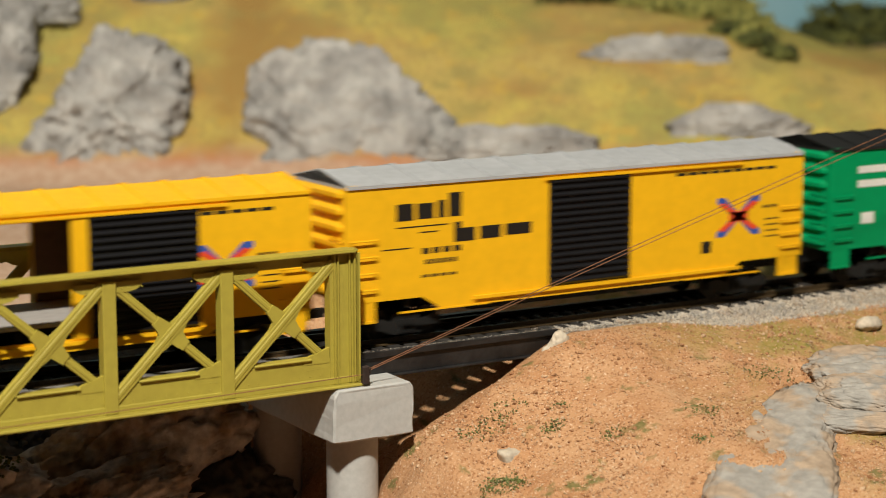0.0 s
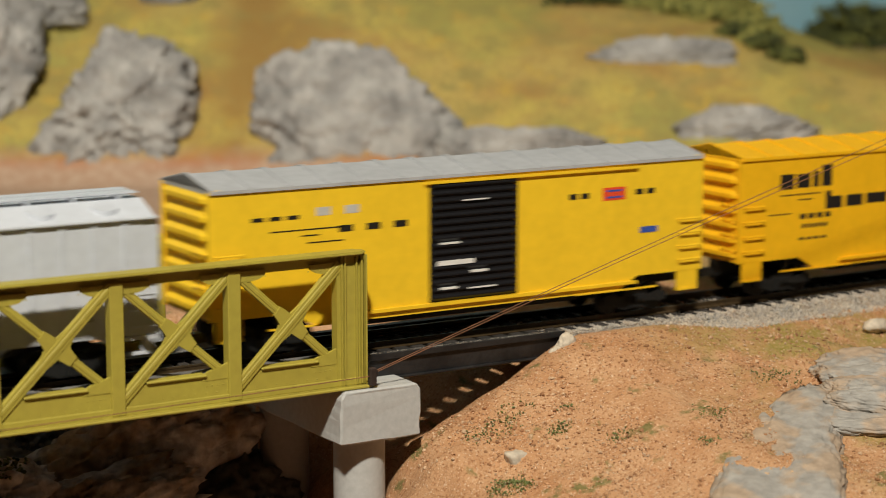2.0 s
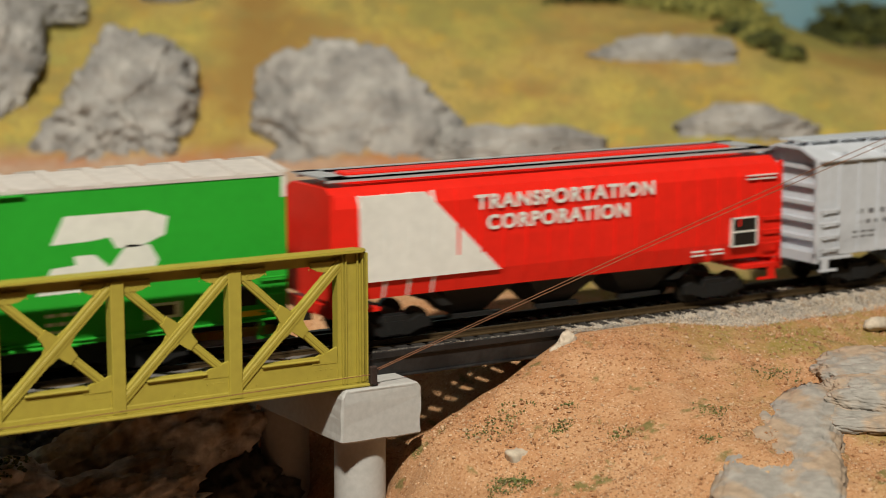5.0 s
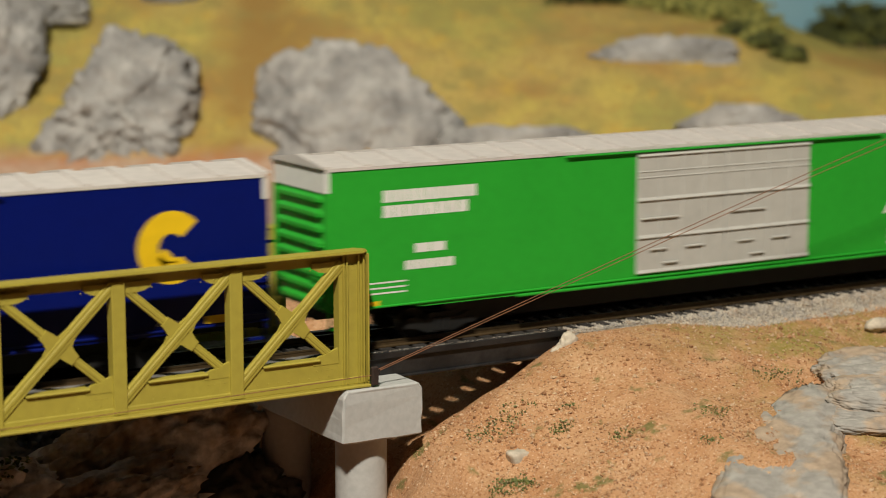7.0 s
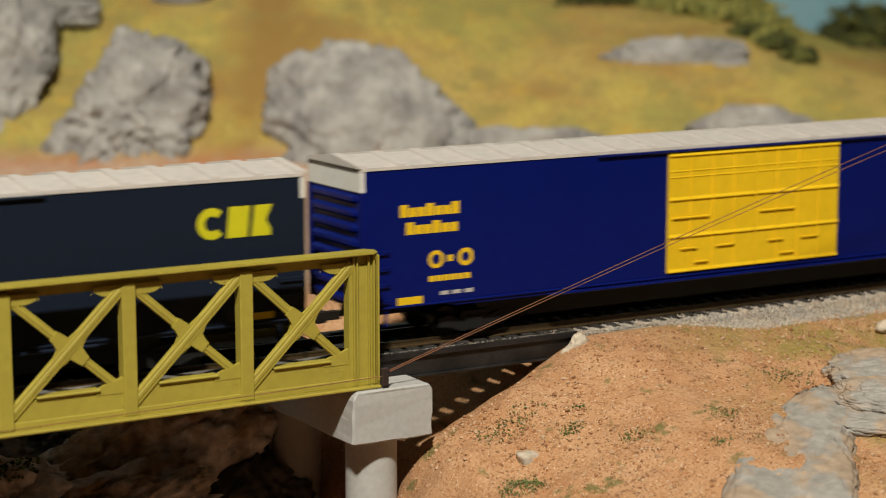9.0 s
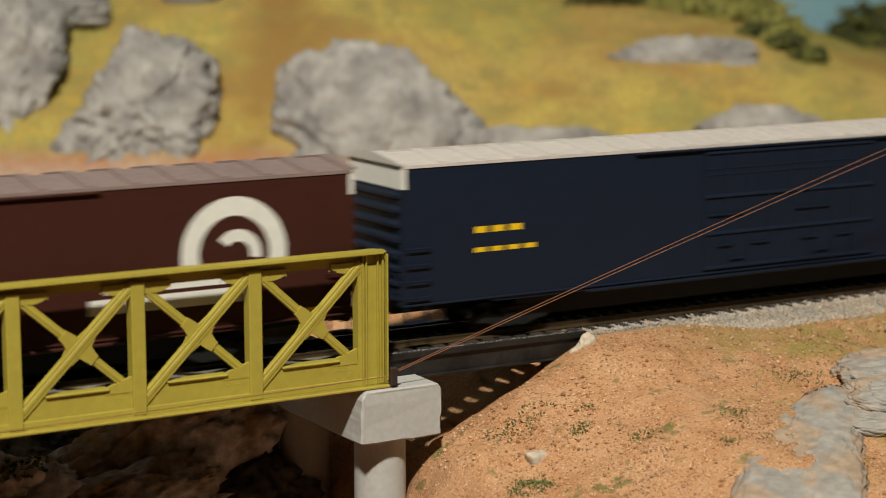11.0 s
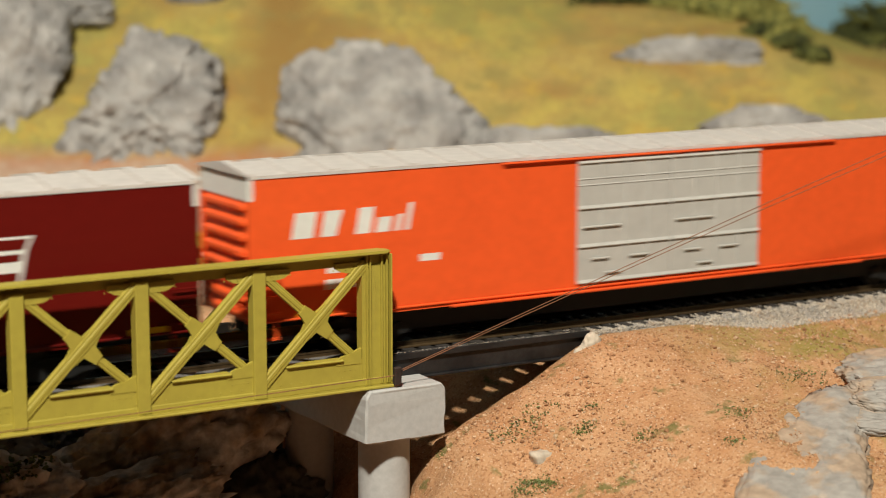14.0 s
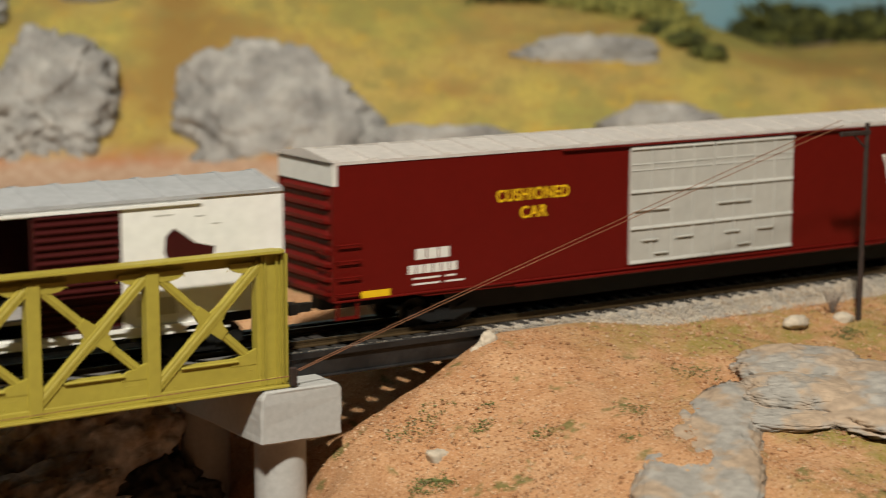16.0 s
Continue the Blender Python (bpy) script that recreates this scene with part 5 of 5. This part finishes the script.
def hopper_body(car, L, z0, z1, mat, top, ribs, round_side):
    """Side walls, slope sheets and outlet bays of a covered hopper."""
    h = L / 2
    bm = bmesh.new()
    if round_side:
        prof = [(-1.5, z0), (-1.66, z0 + 0.6), (-1.70, z0 + 1.6), (-1.66, z1 - 0.45), (-1.5, z1 - 0.1), (-1.1, z1 + 0.12), (1.1, z1 + 0.12), (1.5, z1 - 0.1), (1.66, z1 - 0.45), (1.70, z0 + 1.6), (1.66, z0 + 0.6), (1.5, z0)]
    else:
        prof = [(-1.70, z0), (-1.70, z1), (-0.65, z1 + 0.42), (0.65, z1 + 0.42), (1.70, z1), (1.70, z0)]
    extrude_x(bm, prof, -h + (0.06 if round_side else 0.45), h - (0.06 if round_side else 0.45))
    part("body", bm, mat, car)
    for i in range(ribs + 1):
        x = -h + 0.95 + (L - 1.9) * i / ribs
        bm = bmesh.new()
        if round_side:
            extrude_x(bm, [(-1.5, z0), (-1.70, z0 + 0.6), (-1.76, z0 + 1.6), (-1.72, z1 - 0.45), (-1.54, z1 - 0.1), (-1.4, z1 - 0.1), (-1.5, z0 + 0.1)], x - 0.04, x + 0.04)
        else:
            box(bm, x - 0.05, x + 0.05, -1.745, -1.69, z0 + 0.05, z1 - 0.05)
        part("side_rib", bm, PALE if round_side and x < -4.9 else mat, car)
    for s in (-1, 1):
        bm = bmesh.new()
        prism(bm, [(s * (h - 1.2), z0 + 1.9), (s * (h - 0.9), z0 + 2.0), (s * (h - 4.0), 0.95), (s * (h - 4.4), 0.95)], -1.3, 1.3)
        part("slope_sheet", bm, UNDER, car)
        bm = bmesh.new()
        box(bm, s * h - 0.06, s * h + 0.06, -1.7, 1.7, 1.0, 1.35)
        for y in (-1.6, 1.6):
            box(bm, s * h - 0.06, s * h + 0.06, y - 0.07, y + 0.07, 1.2, z1)
        box(bm, min(s * h, s * (h - 1.6)), max(s * h, s * (h - 1.6)), -1.7, 1.7, 1.1, 1.22)
        part("end_frame", bm, mat, car)
        rungs(car, s * h - s * 0.12 if s > 0 else -h + 0.12, s * (h - 0.85), [1.5, 1.95, 2.4, 2.85], mat)
        bm = bmesh.new()
        box(bm, min(s * (h - 0.15), s * (h - 0.9)), max(s * (h - 0.15), s * (h - 0.9)), -1.72, -1.6, 0.68, 0.76)
        box(bm, min(s * (h - 0.2), s * (h - 0.5)), max(s * (h - 0.2), s * (h - 0.5)), -1.71, -1.66, 0.7, 1.2)
        part("step", bm, mat, car)
        coupler(car, s * (h - 0.1), s)
        WHEELS.extend(truck(car, s * (h - 2.4)))
    for k in range(3):
        x = (k - 1) * L * 0.19
        bm = bmesh.new()
        b = [bm.verts.new(v) for v in ((x - 1.5, -1.35, z0 + 0.1), (x + 1.5, -1.35, z0 + 0.1), (x + 1.5, 1.35, z0 + 0.1), (x - 1.5, 1.35, z0 + 0.1), (x - 0.45, -0.7, 0.45), (x + 0.45, -0.7, 0.45), (x + 0.45, 0.7, 0.45), (x - 0.45, 0.7, 0.45))]
        for f in ((0, 1, 2, 3), (7, 6, 5, 4), (0, 4, 5, 1), (1, 5, 6, 2), (2, 6, 7, 3), (3, 7, 4, 0)):
            bm.faces.new([b[i] for i in f])
        box(bm, x - 0.8, x + 0.8, -0.95, -0.7, 0.42, 0.55)
        # bays of the round-sided car are coloured black for the shade below its body
        part("outlet_bay", bm, UNDER if round_side else mat, car)


def hopper_grey():
    L, z0, z1 = 17.4, 1.25, 4.55
    h = L / 2
    car = tagged(empty("covered_hopper"), "light grey covered hopper with roof walk and hatches", "hopper car", "freight cars of the train")
    hopper_body(car, L, z0, z1, GREY, GREY, 17, False)
    bm = bmesh.new()
    for y in (-0.35, 0.35):
        box(bm, -h + 0.1, h - 0.1, y - 0.24, y + 0.24, z1 + 0.56, z1 + 0.61)
        for i in range(13):
            box(bm, -h + 0.5 + i * 1.35, -h + 0.6 + i * 1.35, y - 0.22, y + 0.22, z1 + 0.41, z1 + 0.56)
    part("roof_walk", bm, GREY, car)
    for s in (-1, 1):
        bm = bmesh.new()
        a, b = sorted((s * h, s * (h - 0.46)))
        extrude_x(bm, [(-1.70, z1 - 0.1), (-1.70, z1), (-0.65, z1 + 0.42), (0.65, z1 + 0.42), (1.70, z1), (1.70, z1 - 0.1), (0.65, z1 + 0.32), (-0.65, z1 + 0.32)], a, b)
        for y in (-1.68, 1.62):
            box(bm, a, b, y, y + 0.06, z0, z1 - 0.1)
        part("end_hood", bm, GREY, car)
    for k in range(9):
        bm = bmesh.new()
        x = -h + 1.3 + k * 1.85
        rod(bm, (x, -1.08, z1 + 0.20), (x, -1.11, z1 + 0.32), 0.40, 0.36, n=18)
        part("hatch", bm, GREY, car)
    bm = bmesh.new()
    box(bm, -h, h, -1.82, -1.68, z1 - 0.03, z1 + 0.05, bevel=0.015)
    part("eave_strip", bm, GREY, car)
    for s in (-1, 1):
        bm = bmesh.new()
        for i in range(5):
            z = z0 + 0.5 + i * 0.62
            box(bm, s * (h - 0.38) - 0.1, s * (h - 0.38) + 0.16, -1.6, 1.6, z - 0.07, z + 0.07)
        part("end_rib", bm, GREY, car)
    k = 0.05
    mark(car, GREY_MARK, ring(k, 3.6, 0.40, 0.52, 0, 360, 20) + [[(k - 0.9, 3.32), (k - 0.5, 3.2), (k + 0.9, 3.85), (k + 0.5, 3.98)], [(k - 0.6, 3.8), (k - 0.5, 3.9), (k + 0.55, 3.4), (k + 0.45, 3.28)]], "emblem")
    mark(car, GREY_MARK, word(-h + 1.8, -h + 3.3, 2.6, 2.78, 3, 0.5) + word(-h + 1.8, -h + 3.4, 2.25, 2.4, 4, 0.5) + word(-h + 1.6, -h + 2.7, 1.95, 2.02, 3) + word(-h + 1.6, -h + 2.7, 1.78, 1.84, 3) + [(-h + 3.6, -h + 4.1, 1.9, 1.97), (-h + 4.6, -h + 5.1, 2.0, 2.06), (-h + 4.6, -h + 5.1, 1.82, 1.88), (-h + 5.6, -h + 6.2, 2.35, 2.4), (-h + 5.6, -h + 6.2, 1.85, 1.9), (h - 2.4, h - 2.0, 1.75, 2.0), (h - 1.5, h - 1.1, 1.75, 2.0)])
    return car


def hopper_red():
    L, z0, z1 = 17.2, 1.45, 4.72
    h = L / 2
    car = tagged(empty("covered_hopper"), "bright red covered hopper with white panel and lettering", "hopper car", "freight cars of the train")
    hopper_body(car, L, z0, z1, RED, RED, 18, True)
    bm = bmesh.new()
    for y in (-0.95, 0.95):
        box(bm, -h + 0.1, h - 0.1, y - 0.2, y + 0.2, z1 + 0.36, z1 + 0.42)
        box(bm, -h + 0.1, h - 0.1, y - 0.2, y - 0.16, z1 + 0.28, z1 + 0.42)
    for s in (-1, 1):
        box(bm, s * (h - 0.5) - 0.4, s * (h - 0.5) + 0.4, -1.1, 1.1, z1 + 0.36, z1 + 0.42)
    part("roof_walk", bm, ROOF_GREY, car, "grey roof walk")
    bm = bmesh.new()
    box(bm, -h + 1.2, h - 1.2, -0.4, 0.4, z1 + 0.1, z1 + 0.45, bevel=0.05)
    part("hatch", bm, RED, car)
    def side_sheet(name, mat, outline):
        bm = bmesh.new()
        prism(bm, outline, -1.732, -1.5)
        part(name, bm, mat, car)
    side_sheet("white_panel", PALE, [(-h + 0.95, 2.0), (-2.7, 2.0), (-5.4, 4.6), (-h + 0.95, 4.6)])
    text(car, "TRANSPORTATION", -h + 4.95, 3.95, 0.62, PALE, 1.16, 0.035).location.y = -0.00045
    text(car, "CORPORATION", -h + 5.35, 3.30, 0.62, PALE, 1.13, 0.035).location.y = -0.00045
    side_sheet("placard", INK, [(h - 2.1, 1.95), (h - 1.1, 1.95), (h - 1.1, 2.85), (h - 2.1, 2.85)])
    bm = bmesh.new()
    prism(bm, [(h - 2.1, 2.38), (h - 1.1, 2.38), (h - 1.1, 2.44), (h - 2.1, 2.44)], -1.745, -1.7)
    for a, b, c, e in ((-2.16, -2.1, 1.9, 2.9), (-1.1, -1.04, 1.9, 2.9), (-2.16, -1.04, 1.9, 1.95), (-2.16, -1.04, 2.85, 2.9), (-1.5, -0.25, 4.26, 4.29), (-1.5, -0.25, 4.14, 4.17)):
        prism(bm, [(h + a, c), (h + b, c), (h + b, e), (h + a, e)], -1.765, -1.6)
    for x in (h - 3.8, h - 3.0):
        prism(bm, [(x, 1.85), (x + 0.5, 1.85), (x + 0.5, 1.9), (x, 1.9)], -1.74, -1.68)
        prism(bm, [(x, 1.72), (x + 0.55, 1.72), (x + 0.55, 1.76), (x, 1.76)], -1.74, -1.68)
    part("lettering", bm, PALE, car)
    return car


build_train()


# ---- plants and loose soil ----
def clump(name, c, r, n, mats, label, category, seed, leaf=0.16):
    """A bushy crown: many small crumpled leaf tufts round an uneven mass."""
    rng = random.Random(seed)
    spots = []
    for _ in range(n):
        d = Vector((rng.gauss(0, 1), rng.gauss(0, 1), rng.gauss(0, 1))).normalized()
        k = rng.uniform(0.35, 1.0) * (1 + 0.4 * noise.noise(d * 1.7 + Vector((seed, 0, 0))))
        spots.append((c[0] + d.x * r[0] * k, c[1] + d.y * r[1] * k, c[2] + max(-0.3, d.z) * r[2] * k, rng.uniform(0.5, 1.3) * leaf))
    return grains(name, spots, mats, label, category)


CREST_BUSHES = (
    ((73.4, 36.3), (0.9, 0.7, 0.42), True), ((73.4, 34.0), (0.9, 0.7, 0.38), True), ((74.0, 32.7), (0.9, 0.7, 0.34), True), ((74.2, 35.2), (1.1, 0.8, 0.45), False),
    ((69.3, 45.9), (2.4, 1.2, 0.35), True), ((72.2, 46.0), (2.0, 1.2, 0.35), True), ((73.8, 44.4), (1.8, 1.3, 0.45), False), ((74.2, 42.0), (1.6, 1.3, 0.5), False), ((74.9, 40.0), (1.4, 1.2, 0.5), False), ((76.4, 40.0), (1.4, 1.2, 0.5), False), ((77.4, 43.6), (1.8, 1.3, 0.6), False), ((75.6, 37.4), (1.2, 1.0, 0.45), False))
for i, (at, r, dark) in enumerate(CREST_BUSHES):
    ob = clump("bush", (at[0], at[1], height(*at) + 0.05), [k * 1.4 for k in r], 560, [LEAF_DARK, LEAF] if dark else [LEAF_OLIVE, LEAF_OLIVE, LEAF], "low dark green foliage clump on the hill crest" if dark else "olive-green foliage clump on the hill crest", "bush", 20 + i, 0.20)
    tagged(ob, group="crest bushes")
for i, (at, r) in enumerate((((104, 60, 4.2), (4.5, 3.0, 1.7)), ((111, 58, 4.4), (4.5, 3.0, 2.0)), ((97, 64, 4.0), (4.0, 3.0, 1.4)), ((118, 54, 4.6), (4.5, 3.0, 2.2)), ((110, 66, 4.6), (4.5, 3.0, 2.0)))):
    tagged(clump("tree_clump", at, r, 700, [LEAF_DARK, LEAF], "dark green model trees in a dense row behind the hill", "trees", 40 + i, 0.40), group="far trees")


clump("moss_patch", (17.6, 3.6, -3.55), (1.7, 0.9, 0.35), 500, [LEAF, TUFT, LEAF_DARK], "dark green moss on the rock under the bridge", "moss", 71, 0.09)


def dry_shrub():
    bm = bmesh.new()
    rng = random.Random(3)
    for _ in range(26):
        a, s = rng.uniform(0, 6.28), rng.uniform(0.15, 0.5)
        rod(bm, (0, 0, 0), (s * math.cos(a), s * math.sin(a), rng.uniform(0.5, 0.95)), 0.022, 0.008, n=5)
    ob = part("dry_shrub", bm, TWIG)
    ob.location = (48.55 * CM, -3.6 * CM, (height(48.55, -3.6) - 0.03) * CM)
    tagged(ob, "small bare grey twig shrub beside the ballast", "shrub")


dry_shrub()
def turf_tuft(x, y, r, n, seed):
    rng = random.Random(seed)
    spots = []
    for _ in range(n):
        a, d = rng.uniform(0, 6.28), r * rng.random() ** 0.7 * (1 + 0.5 * noise.noise((seed, rng.random() * 3, 0)))
        px, py = x + d * math.cos(a) * 1.4, y + d * math.sin(a)
        spots.append((px, py, height(px, py) + rng.uniform(0.0, 0.09), rng.uniform(0.015, 0.04)))
    tagged(grains("grass_tuft", spots, [TUFT, LEAF], "sparse green turf tuft on the orange soil", "grass"), group="turf tufts")


for i, (x, y, r, n) in enumerate(((30.0, -6.7, 0.55, 420), (32.3, -5.8, 0.25, 110), (31.4, -4.4, 0.6, 120), (33.3, -7.4, 0.3, 60), (33.0, -5.2, 0.2, 50), (30.6, -4.2, 0.5, 90), (47.6, -5.3, 0.5, 220), (36.3, -7.9, 0.5, 90), (40.2, -6.3, 0.7, 120), (35.0, -9.5, 0.3, 60))):
    turf_tuft(x, y, r, n, 60 + i)


def loose_soil():
    spots = []
    rng = random.Random(8)
    while len(spots) < 24000:
        x, y = rng.uniform(27, 52), rng.uniform(-15, -2.3)
        if noise.noise((x * 0.5, y * 0.5, 7.0)) < rng.uniform(-0.5, 0.3):
            continue
        s = rng.uniform(0.015, 0.04) if rng.random() < 0.93 else rng.uniform(0.04, 0.09)
        spots.append((x, y, height(x, y) + s * 0.2, s))
    grains("soil_grains", spots, [material("soil_grain", (0.51, 0.28, 0.143), 0.95, spread=0.3), material("soil_grain_dark", (0.38, 0.19, 0.09), 0.95, spread=0.3), material("soil_grain_pale", (0.60, 0.41, 0.26), 0.95, spread=0.2)], "loose orange and pale soil grains on the bank", "soil")


loose_soil()


# ---- motion ----
def run_at(t):
    k = min(max(t / 0.25, 0.0), len(RUN) - 1.001)
    i = int(k)
    return RUN[i] + (RUN[i + 1] - RUN[i]) * (k - i)


def motions():
    for car, x in TRAIN:
        walk(car, [(0.25 * i, pose((x + d) * CM, 0, 0)) for i, d in enumerate(RUN)])
    steps = [(i / 30, run_at(i / 30) / 0.475) for i in range(0, 481)]
    for w in WHEELS:
        p = w.location.copy()
        walk(w, [(t, Matrix.Translation(p) @ Matrix.Rotation(a, 4, "Y")) for t, a in steps])


motions()
